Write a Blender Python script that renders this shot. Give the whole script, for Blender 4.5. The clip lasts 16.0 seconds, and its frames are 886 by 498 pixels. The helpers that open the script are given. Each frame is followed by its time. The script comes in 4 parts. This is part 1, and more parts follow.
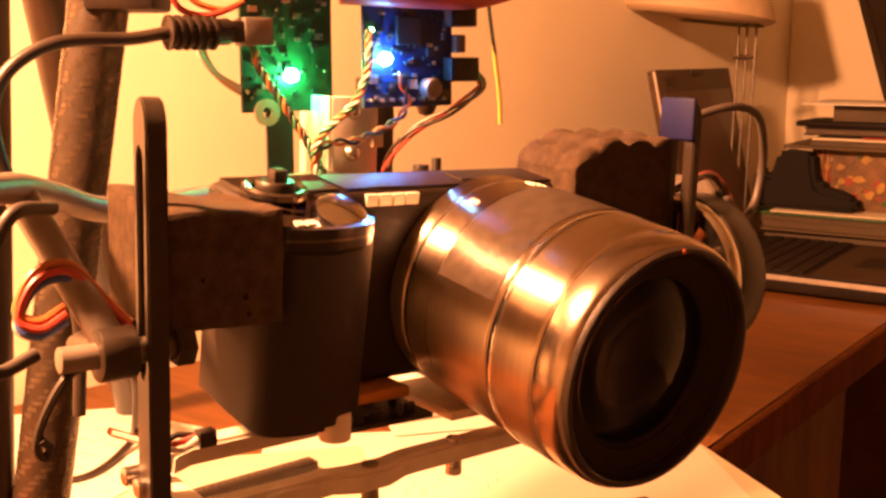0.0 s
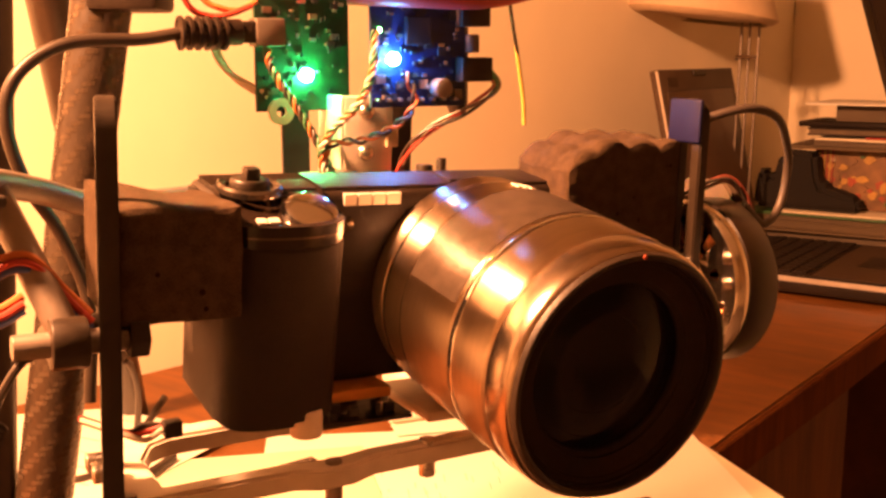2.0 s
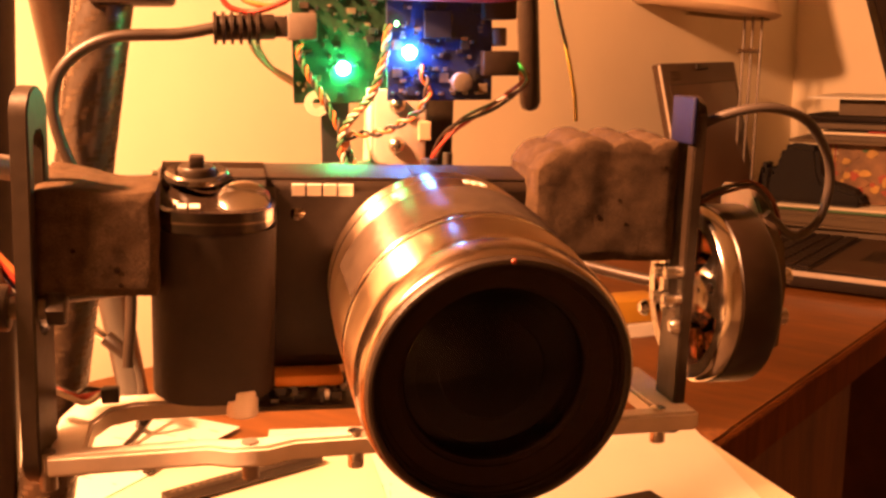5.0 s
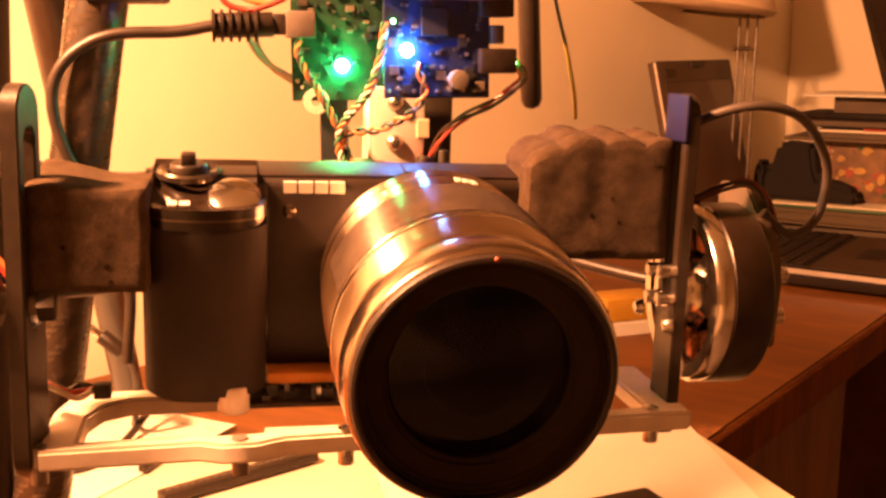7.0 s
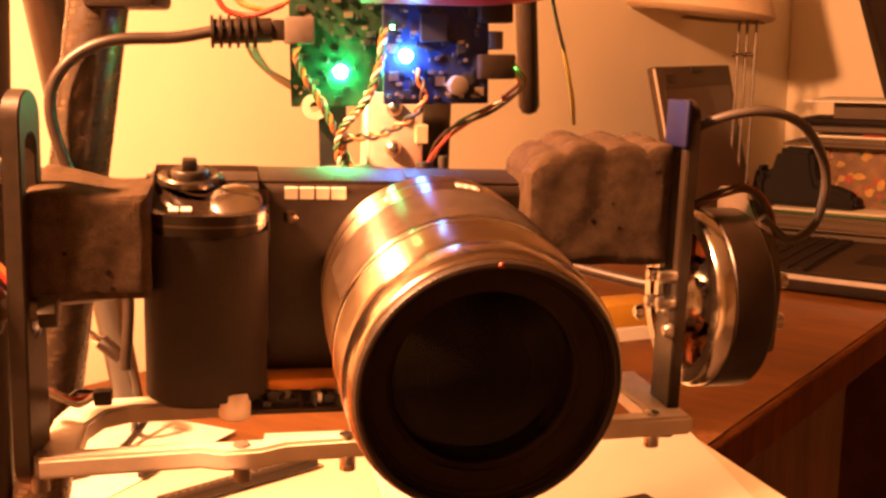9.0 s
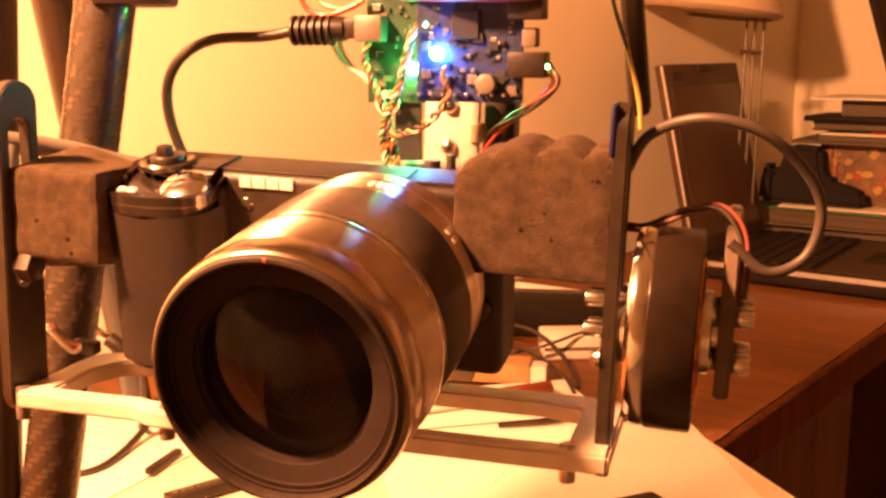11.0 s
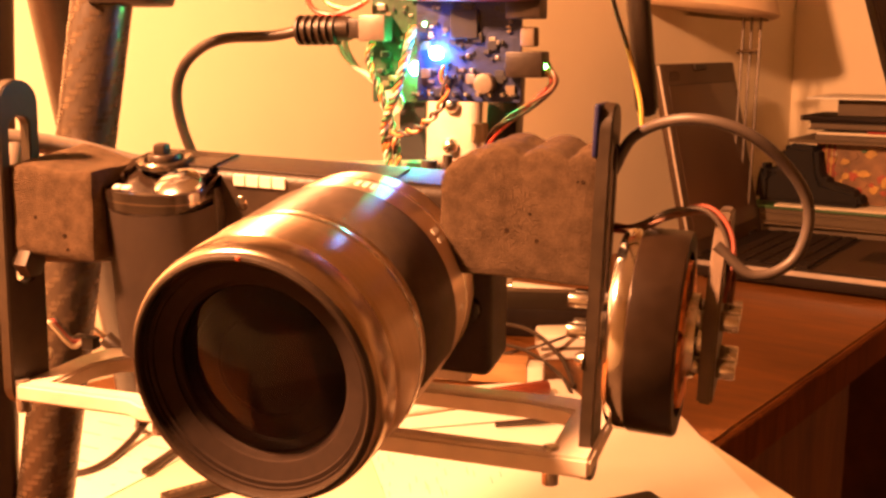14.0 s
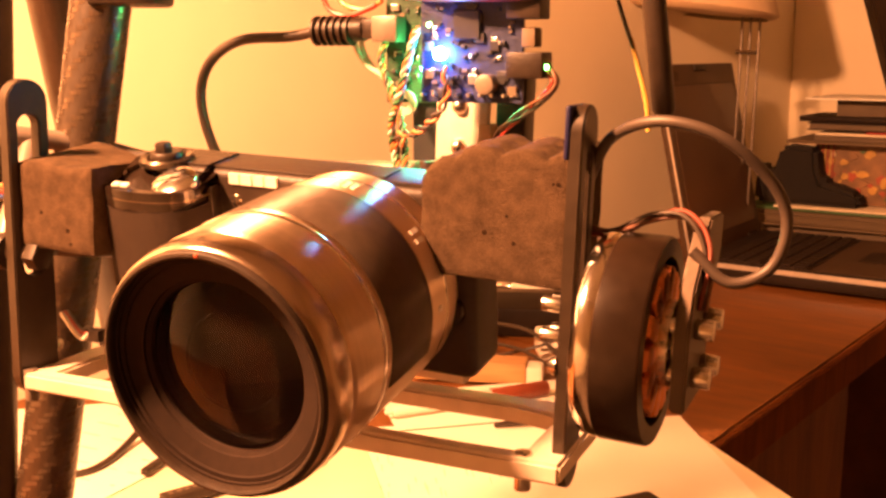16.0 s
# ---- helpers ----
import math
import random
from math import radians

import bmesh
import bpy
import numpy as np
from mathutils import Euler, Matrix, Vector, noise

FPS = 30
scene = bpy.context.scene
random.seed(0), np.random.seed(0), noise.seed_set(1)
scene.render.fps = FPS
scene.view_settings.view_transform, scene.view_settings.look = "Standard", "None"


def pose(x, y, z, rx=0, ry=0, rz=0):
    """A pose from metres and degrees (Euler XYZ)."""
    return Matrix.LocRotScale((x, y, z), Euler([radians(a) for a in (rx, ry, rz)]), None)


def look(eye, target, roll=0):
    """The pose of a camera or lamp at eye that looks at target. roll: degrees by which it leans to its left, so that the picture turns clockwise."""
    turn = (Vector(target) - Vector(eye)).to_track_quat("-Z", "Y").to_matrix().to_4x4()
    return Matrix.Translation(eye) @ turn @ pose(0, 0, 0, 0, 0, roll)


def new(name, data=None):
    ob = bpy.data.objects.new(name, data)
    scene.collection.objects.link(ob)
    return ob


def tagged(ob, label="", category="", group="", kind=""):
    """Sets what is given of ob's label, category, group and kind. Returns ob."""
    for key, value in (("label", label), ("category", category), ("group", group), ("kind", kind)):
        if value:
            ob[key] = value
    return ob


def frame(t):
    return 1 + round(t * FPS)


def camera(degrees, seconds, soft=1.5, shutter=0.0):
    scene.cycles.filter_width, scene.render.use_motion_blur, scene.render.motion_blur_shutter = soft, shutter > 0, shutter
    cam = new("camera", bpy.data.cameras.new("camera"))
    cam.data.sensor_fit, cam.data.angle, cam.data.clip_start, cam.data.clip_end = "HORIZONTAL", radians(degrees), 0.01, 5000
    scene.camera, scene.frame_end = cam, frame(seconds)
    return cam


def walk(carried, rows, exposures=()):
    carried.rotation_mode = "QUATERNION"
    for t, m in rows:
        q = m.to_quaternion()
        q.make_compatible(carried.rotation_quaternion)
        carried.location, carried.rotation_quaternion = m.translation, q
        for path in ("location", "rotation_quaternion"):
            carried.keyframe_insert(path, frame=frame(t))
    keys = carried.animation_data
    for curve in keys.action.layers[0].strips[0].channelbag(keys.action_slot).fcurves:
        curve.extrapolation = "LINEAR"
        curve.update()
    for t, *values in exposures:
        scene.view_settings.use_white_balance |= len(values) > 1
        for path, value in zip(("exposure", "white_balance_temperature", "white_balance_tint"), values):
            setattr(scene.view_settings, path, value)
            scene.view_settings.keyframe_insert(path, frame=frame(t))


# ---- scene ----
cam = camera(46.17, 16.0, soft=2.8)
EYE = (0.0085, -0.3291, 0.264)
# seconds, turn to the left, turn up (degrees): the hand that holds the camera
LOOK = [(0.0, -0.187, 0.257), (0.5, -0.296, 0.226), (1.0, -0.202, 0.241), (1.5, -0.202, 0.226), (2.0, -0.047, 0.257),
        (2.5, -0.031, 0.086), (3.0, 0.093, -0.101), (3.5, 0.125, -0.179), (4.0, 0.187, -0.117), (5.2, 0.03, -0.08), (6.5, -0.156, -0.039),
        (7.0, -0.171, -0.21), (7.5, -0.171, -0.148), (8.0, -0.109, -0.07), (8.5, -0.109, 0.023), (9.0, -0.187, 0.101),
        (10.2, 0.05, 0.05), (11.5, 0.218, -0.055), (12.0, 0.156, 0.101), (12.5, 0.047, 0.117), (13.0, 0.016, 0.132), (13.5, -0.031, 0.195),
        (14.0, 0.016, -0.055), (14.5, 0.016, -0.117), (15.0, 0.016, -0.055), (15.5, 0.016, 0.023), (16.0, -0.031, -0.023)]
# seconds, turn of the gimbal about its upright axis (degrees)
YAW = [(0.0, 36.0), (0.5, 35.7), (1.0, 36.1), (1.5, 34.5), (2.0, 29.3), (2.5, 22.9), (3.0, 17.4), (3.5, 14.1), (4.0, 13.4),
       (5.2, 12.2), (6.5, 11.3), (7.0, 11.0), (7.5, 11.1), (8.0, 11.2), (8.5, 11.4), (9.0, 11.5), (9.6, 7.5), (10.2, -2.5), (10.8, -13.5),
       (11.5, -17.5), (12.0, -17.5), (12.5, -18.0), (13.0, -17.8), (13.5, -18.3), (14.0, -18.6), (14.5, -18.8), (15.0, -20.4),
       (15.5, -22.0), (16.0, -24.0)]
walk(cam, [(t, pose(*EYE, 90 - 10.79 + up, 0, left)) for t, left, up in LOOK])

# ---- light: one warm bulb of a desk lamp out of view, and the dim room ----
world = bpy.data.worlds.new("room_air")
scene.world = world
world.use_nodes = True
world.node_tree.nodes["Background"].inputs[0].default_value = (1.0, 0.55, 0.22, 1)
world.node_tree.nodes["Background"].inputs[1].default_value = 0.02
bulb = bpy.data.lights.new("desk_lamp_bulb", "SPOT")
bulb.energy, bulb.color, bulb.shadow_soft_size = 106, (1.0, 0.385, 0.155), 0.03
bulb.spot_size, bulb.spot_blend = radians(179), 0.12
bulb_ob = new("desk_lamp_bulb", bulb)
bulb_ob.matrix_world = look((-0.34, -0.18, 0.59), (-0.30, 0.0, 0.0))     # the shade keeps its light off the ceiling
scene.view_settings.exposure = 0.3

MM = 0.001
PIVOT = (-0.0002, -0.0046, 0.1755)     # where the gimbal turns
GZ = 0.1751           # height of the gimbal's own origin above the desk


# ---- materials ----
def turned(m):
    """Turned metal: the grain runs round the axis, so that lights draw out along it."""
    nt = m.node_tree
    b = nt.nodes["Principled BSDF"]
    tg = nt.nodes.new("ShaderNodeTangent")
    tg.direction_type, tg.axis = "RADIAL", "Z"
    b.inputs["Anisotropic"].default_value = 0.97
    b.inputs["Anisotropic Rotation"].default_value = 0.25
    nt.links.new(tg.outputs["Tangent"], b.inputs["Tangent"])


def mat(name, color, rough=0.5, metal=0.0, var=0.15, scale=60.0, bump=0.0, bump_scale=300.0, coat=0.0, emit=None, stretch=None, rough_var=0.1, spec=0.5):
    m = bpy.data.materials.new(name)
    m.use_nodes = True
    nt = m.node_tree
    b = nt.nodes["Principled BSDF"]
    b.inputs["Metallic"].default_value = metal
    b.inputs["Coat Weight"].default_value = coat
    b.inputs["Specular IOR Level"].default_value = spec
    co = nt.nodes.new("ShaderNodeTexCoord")
    src = co.outputs["Object"]
    if stretch:
        mp = nt.nodes.new("ShaderNodeMapping")
        mp.inputs["Scale"].default_value = stretch
        nt.links.new(src, mp.inputs["Vector"])
        src = mp.outputs["Vector"]
    n1 = nt.nodes.new("ShaderNodeTexNoise")
    n1.inputs["Scale"].default_value, n1.inputs["Detail"].default_value = scale, 6
    n2 = nt.nodes.new("ShaderNodeTexNoise")
    n2.inputs["Scale"].default_value, n2.inputs["Detail"].default_value = scale * 0.13, 3
    nt.links.new(src, n1.inputs["Vector"])
    nt.links.new(src, n2.inputs["Vector"])
    add = nt.nodes.new("ShaderNodeMath")
    add.operation = "ADD"
    nt.links.new(n1.outputs["Fac"], add.inputs[0])
    nt.links.new(n2.outputs["Fac"], add.inputs[1])
    ramp = nt.nodes.new("ShaderNodeValToRGB")
    ramp.color_ramp.elements[0].position, ramp.color_ramp.elements[1].position = 0.35, 0.65
    lo = [max(0, c * (1 - var)) for c in color]
    hi = [min(1, c * (1 + var)) for c in color]
    ramp.color_ramp.elements[0].color = (*lo, 1)
    ramp.color_ramp.elements[1].color = (*hi, 1)
    half = nt.nodes.new("ShaderNodeMath")
    half.operation = "MULTIPLY"
    half.inputs[1].default_value = 0.5
    nt.links.new(add.outputs[0], half.inputs[0])
    nt.links.new(half.outputs[0], ramp.inputs["Fac"])
    nt.links.new(ramp.outputs["Color"], b.inputs["Base Color"])
    rr = nt.nodes.new("ShaderNodeMapRange")
    rr.inputs["To Min"].default_value, rr.inputs["To Max"].default_value = max(0.02, rough - rough_var), min(1, rough + rough_var)
    nt.links.new(half.outputs[0], rr.inputs["Value"])
    nt.links.new(rr.outputs["Result"], b.inputs["Roughness"])
    if bump:
        n3 = nt.nodes.new("ShaderNodeTexNoise")
        n3.inputs["Scale"].default_value, n3.inputs["Detail"].default_value = bump_scale, 4
        nt.links.new(src, n3.inputs["Vector"])
        bp = nt.nodes.new("ShaderNodeBump")
        bp.inputs["Strength"].default_value, bp.inputs["Distance"].default_value = bump, 0.001
        nt.links.new(n3.outputs["Fac"], bp.inputs["Height"])
        nt.links.new(bp.outputs["Normal"], b.inputs["Normal"])
    if emit:
        b.inputs["Emission Color"].default_value = (*emit[:3], 1)
        b.inputs["Emission Strength"].default_value = emit[3]
    return m


WALL = mat("wall_paint", (0.80, 0.71, 0.52), 0.8, var=0.05, scale=9, bump=0.15, bump_scale=250)
# tone of an unseen wall, set for the fill light it bounces
WALL_FILL = mat("brown_wall_paint", (0.44, 0.35, 0.24), 0.85, var=0.08, scale=9)
CEIL = mat("ceiling_paint", (0.75, 0.72, 0.65), 0.9, var=0.04, scale=6)
FLOOR = mat("dark_carpet", (0.22, 0.17, 0.13), 0.95, var=0.3, scale=120, bump=0.6)
WOOD = mat("brown_desk_wood", (0.165, 0.064, 0.016), 0.50, var=0.38, scale=14, spec=0.2, stretch=(6, 1, 1), bump=0.1, bump_scale=90)
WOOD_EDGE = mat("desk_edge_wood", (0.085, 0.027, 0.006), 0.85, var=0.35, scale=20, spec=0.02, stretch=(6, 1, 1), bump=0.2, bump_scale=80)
BROWNRED = mat("brown_red_plastic", (0.20, 0.045, 0.02), 0.45, var=0.2)
PAPER = mat("white_paper", (0.80, 0.78, 0.70), 0.75, var=0.03, scale=20, bump=0.05)
PAPER_OLD = mat("cream_paper", (0.74, 0.66, 0.50), 0.75, var=0.05, scale=20, bump=0.05)
INK = mat("ink", (0.50, 0.46, 0.40), 0.8, var=0.2)
BLACK = mat("black_plastic", (0.020, 0.0125, 0.0075), 0.45, spec=0.35, var=0.25, scale=400, bump=0.15, bump_scale=1500)
BLACK_GLOSS = mat("glossy_black", (0.014, 0.009, 0.006), 0.18, var=0.2, scale=200)
RUBBER = mat("grip_rubber", (0.019, 0.0115, 0.0068), 0.62, spec=0.3, var=0.25, scale=600, bump=0.35, bump_scale=2500)
FOAM = mat("grey_foam", (0.070, 0.045, 0.026), 0.98, var=0.36, scale=2200, spec=0.1, bump=0.9, bump_scale=2600)
PORE = mat("dark_foam_pore", (0.022, 0.013, 0.008), 1.0, var=0.3, scale=900, spec=0.05)
SATIN = mat("satin_aluminium", (0.70, 0.57, 0.44), 0.33, 1.0, var=0.07, scale=300, stretch=(1, 1, 14), rough_var=0.05)
turned(SATIN)
FRONT_METAL = mat("polished_front_ring", (0.46, 0.36, 0.27), 0.22, 1.0, var=0.06, scale=300, rough_var=0.04)
DARK_CHROME = mat("dark_polished_metal", (0.16, 0.13, 0.10), 0.2, 0.9, var=0.1, scale=200)
CHROME = mat("polished_metal", (0.80, 0.76, 0.70), 0.14, 1.0, var=0.05, scale=200)
ALU = mat("painted_aluminium", (0.64, 0.56, 0.47), 0.42, 0.2, var=0.12, scale=150, bump=0.08)
BOLT = mat("steel_bolt", (0.6, 0.56, 0.5), 0.25, 1.0, var=0.1, scale=400)
ANODISED = mat("black_anodised_metal", (0.026, 0.017, 0.010), 0.42, 0.2, spec=0.45, var=0.3, scale=250, bump=0.1)
COPPER = mat("copper_wire", (0.75, 0.30, 0.12), 0.3, 1.0, var=0.25, scale=900, bump=0.4, bump_scale=1500)
PCB_G = mat("green_circuit_board", (0.008, 0.040, 0.017), 0.5, var=0.5, scale=350, bump=0.2, bump_scale=900)
PCB_B = mat("dark_blue_circuit_board", (0.006, 0.013, 0.062), 0.5, var=0.5, scale=350, bump=0.2, bump_scale=900)
CHIP = mat("chip_black", (0.02, 0.02, 0.022), 0.4, var=0.2)
SOLDER = mat("solder", (0.6, 0.6, 0.58), 0.3, 1.0, var=0.2, scale=900)
LETTER = mat("silver_print", (0.80, 0.76, 0.68), 0.35, 0.3, var=0.05)
W_RED = mat("red_wire", (0.45, 0.05, 0.03), 0.4, var=0.2)
W_DULLRED = mat("dull_red_wire", (0.16, 0.035, 0.02), 0.5, var=0.2)
W_GREEN = mat("green_wire", (0.05, 0.18, 0.08), 0.4, var=0.2)
W_ORANGE = mat("orange_wire", (0.55, 0.17, 0.05), 0.4, var=0.2)
W_GREY = mat("grey_wire", (0.045, 0.033, 0.025), 0.5, var=0.2)
W_WHITE = mat("white_wire", (0.65, 0.6, 0.5), 0.45, var=0.1)
W_BLUE = mat("blue_wire", (0.06, 0.12, 0.4), 0.4, var=0.2)
W_BROWN = mat("brown_wire", (0.12, 0.05, 0.03), 0.4, var=0.2)
W_YEL = mat("yellow_wire", (0.55, 0.35, 0.08), 0.4, var=0.2)
CABLE = mat("black_cable", (0.030, 0.020, 0.013), 0.42, var=0.2, scale=300)
GREEN_LED = mat("green_led", (0.1, 0.9, 0.4), 0.4, emit=(0.06, 1.0, 0.28, 430))
# for a small diode and for the green reflection on the plug
GREEN_GLOW = mat("small_green_led", (0.1, 0.9, 0.4), 0.4, emit=(0.15, 1.0, 0.12, 60))
BLUE_LED = mat("blue_led", (0.2, 0.5, 1.0), 0.4, emit=(0.08, 0.34, 1.0, 440))
# brown base colour stands in for the room reflected in the screen
SCREEN = mat("dark_screen", (0.085, 0.048, 0.026), 0.30, spec=0.3, var=0.2, scale=10)
LAPTOP = mat("laptop_black", (0.014, 0.008, 0.005), 0.6, spec=0.2, var=0.25, scale=200, bump=0.1)
LID = mat("laptop_lid_plastic", (0.060, 0.035, 0.019), 0.5, spec=0.3, var=0.2, scale=120, bump=0.05)
LAPTOP_EDGE = mat("laptop_silver_edge", (0.55, 0.5, 0.45), 0.35, 0.7, var=0.1)
PALM = mat("laptop_palm_rest", (0.045, 0.027, 0.015), 0.6, 0.0, spec=0.2, var=0.15)
SHADE = mat("lamp_shade", (0.55, 0.42, 0.27), 0.6, var=0.08, scale=40)
GREEN_P = mat("green_folder", (0.035, 0.10, 0.030), 0.5, var=0.3, scale=25)
WOODBLK = mat("light_wood", (0.42, 0.24, 0.10), 0.55, var=0.25, scale=30, stretch=(1, 8, 8))
REDP = mat("red_plastic", (0.35, 0.035, 0.025), 0.4, var=0.2)
CARDB = mat("grey_cardboard", (0.12, 0.088, 0.058), 0.8, var=0.2, scale=30)
WHITEPL = mat("white_plastic", (0.74, 0.70, 0.62), 0.35, var=0.05)
GLASS_DARK = mat("coated_glass", (0.36, 0.27, 0.22), 0.02, var=0.02, rough_var=0.0)
GLASS_DARK.node_tree.nodes["Principled BSDF"].inputs["Transmission Weight"].default_value = 1.0
GLASS_DARK.node_tree.nodes["Principled BSDF"].inputs["IOR"].default_value = 1.25
TAPE = mat("dark_satin_tape", (0.075, 0.055, 0.040), 0.45, 0.4, var=0.25, scale=300, bump=0.1)
turned(TAPE)
GREY_METAL = mat("worn_grey_metal", (0.20, 0.165, 0.135), 0.42, 0.4, var=0.25, scale=120, bump=0.1)
# near black, painted for the shade inside the motor
MOTOR_INSIDE = mat("dark_motor_opening", (0.015, 0.006, 0.003), 0.8, var=0.3, spec=0.1)
DIM_PRINT = mat("dim_print", (0.05, 0.038, 0.03), 0.7, var=0.2)
# blue of the diode's light, put into a colour
BLUE_SHINE = mat("blue_plastic_cap", (0.008, 0.008, 0.040), 0.5, spec=0.2, var=0.2)
CARBON = mat("carbon_fibre", (0.034, 0.022, 0.013), 0.42, var=0.2, scale=300, coat=0.15)
INNER = mat("matt_black_baffle", (0.019, 0.012, 0.0085), 0.8, var=0.2, scale=400, spec=0.12)
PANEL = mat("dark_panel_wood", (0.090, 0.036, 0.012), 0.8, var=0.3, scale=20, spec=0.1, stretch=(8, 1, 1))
# cream and white of the far pile, its dim light mixed into the colour
DIMMED_CREAM = mat("dull_cream_paper", (0.115, 0.08, 0.045), 0.8, var=0.1, scale=20)
ORANGE = mat("orange_rubber", (0.55, 0.22, 0.03), 0.5, var=0.15)
BARE = mat("bare_worn_wood", (0.24, 0.095, 0.024), 0.8, var=0.4, scale=160, bump=0.4, bump_scale=300)
DRUM = mat("black_motor_drum", (0.016, 0.009, 0.005), 0.32, spec=0.35, var=0.25, scale=300)
DARK_METAL = mat("tarnished_metal", (0.085, 0.058, 0.038), 0.5, 0.2, var=0.3, scale=150, bump=0.1)
PRINT_RED = mat("red_print", (0.28, 0.05, 0.02), 0.5, var=0.3, scale=90)
PRINT_YELLOW = mat("yellow_print", (0.42, 0.24, 0.05), 0.5, var=0.3, scale=90)
PRINT_CREAM = mat("cream_print", (0.40, 0.31, 0.19), 0.5, var=0.2, scale=90)
MAGAZINE = mat("printed_cover", (0.19, 0.095, 0.036), 0.5, var=0.6, scale=45)


# ---- building helpers ----
def part(name, bm, material, parent=None, label="", smooth=False):
    me = bpy.data.meshes.new(name)
    bmesh.ops.recalc_face_normals(bm, faces=bm.faces[:])
    bm.to_mesh(me)
    bm.free()
    me.materials.append(material)
    if smooth:
        me.shade_smooth()
        me.set_sharp_from_angle(angle=radians(40))
    ob = new(name, me)
    if parent is not None:
        ob.parent = parent
    if label:
        tagged(ob, label)
    return ob


def thing(name, label, category, group="", kind="", at=None):
    ob = new(name)
    ob.empty_display_size = 0.02
    if at is not None:
        ob.matrix_basis = at
    return tagged(ob, label, category, group, kind)


def box(x0, x1, y0, y1, z0, z1, bevel=0.0, seg=2, bm=None, m=None):
    own = bmesh.new()
    r = bmesh.ops.create_cube(own, size=1.0)
    bmesh.ops.transform(own, matrix=Matrix.Translation(((x0 + x1) / 2, (y0 + y1) / 2, (z0 + z1) / 2)) @ Matrix.Diagonal((x1 - x0, y1 - y0, z1 - z0, 1)), verts=r["verts"])
    if bevel:
        bmesh.ops.bevel(own, geom=own.edges[:], offset=bevel, segments=seg, affect="EDGES", profile=0.5)
    return join(bm, own, m)


def join(bm, own, m=None):
    if m is not None:
        bmesh.ops.transform(own, matrix=m, verts=own.verts[:])
    if bm is None:
        return own
    me = bpy.data.meshes.new("tmp")
    own.to_mesh(me)
    own.free()
    bm.from_mesh(me)
    bpy.data.meshes.remove(me)
    return bm


def lathe(profile, m=None, n=64, bm=None, close=False):
    """profile: (radius, height) pairs, turned about z, then moved by m."""
    own = bmesh.new()
    rings = []
    for r, h in profile:
        if r < 1e-7:
            rings.append([own.verts.new((0, 0, h))])
        else:
            rings.append([own.verts.new((r * math.cos(2 * math.pi * i / n), r * math.sin(2 * math.pi * i / n), h)) for i in range(n)])
    for a, b in zip(rings, rings[1:]):
        for i in range(n):
            j = (i + 1) % n
            if len(a) == 1 and len(b) > 1:
                own.faces.new((a[0], b[i], b[j]))
            elif len(b) == 1 and len(a) > 1:
                own.faces.new((a[i], a[j], b[0]))
            elif len(a) > 1:
                own.faces.new((a[i], a[j], b[j], b[i]))
    return join(bm, own, m)


def rod(p, q, r, n=16, bm=None, r2=None, rounded=False):
    """A solid round bar from p to q."""
    p, q = Vector(p), Vector(q)
    L = (q - p).length
    r2 = r if r2 is None else r2
    m = Matrix.Translation(p) @ (q - p).to_track_quat("Z", "Y").to_matrix().to_4x4()
    c = min(r, r2) * (0.9 if rounded else 0.12)
    prof = [(0, 0), (r - c, 0), (r - c * 0.3, c * 0.3), (r, c), (r2, L - c), (r2 - c * 0.3, L - c * 0.3), (r2 - c, L), (0, L)]
    return lathe(prof, m, n, bm)


def spline(points, steps=10):
    pts = [Vector(p) for p in points]
    pts = [2 * pts[0] - pts[1]] + pts + [2 * pts[-1] - pts[-2]]
    out = []
    for i in range(1, len(pts) - 2):
        a, b, c, d = pts[i - 1:i + 3]
        for k in range(steps):
            t = k / steps
            out.append(0.5 * ((2 * b) + (c - a) * t + (2 * a - 5 * b + 4 * c - d) * t * t + (3 * b - a - 3 * c + d) * t ** 3))
    out.append(pts[-2])
    return out


def cable(points, r, n=10, bm=None, steps=10, smooth=True):
    """A round cord along a smooth line through points."""
    line = spline(points, steps) if smooth else [Vector(p) for p in points]
    own = bmesh.new()
    rings, side = [], Vector((0.31, 0.5, 0.81))
    for i, p in enumerate(line):
        d = (line[min(i + 1, len(line) - 1)] - line[max(i - 1, 0)]).normalized()
        side = (side - d * side.dot(d)).normalized()
        up = d.cross(side)
        rings.append([own.verts.new(p + r * (math.cos(2 * math.pi * k / n) * side + math.sin(2 * math.pi * k / n) * up)) for k in range(n)])
    for a, b in zip(rings, rings[1:]):
        for k in range(n):
            own.faces.new((a[k], a[(k + 1) % n], b[(k + 1) % n], b[k]))
    own.faces.new(rings[0][::-1])
    own.faces.new(rings[-1])
    return join(bm, own)


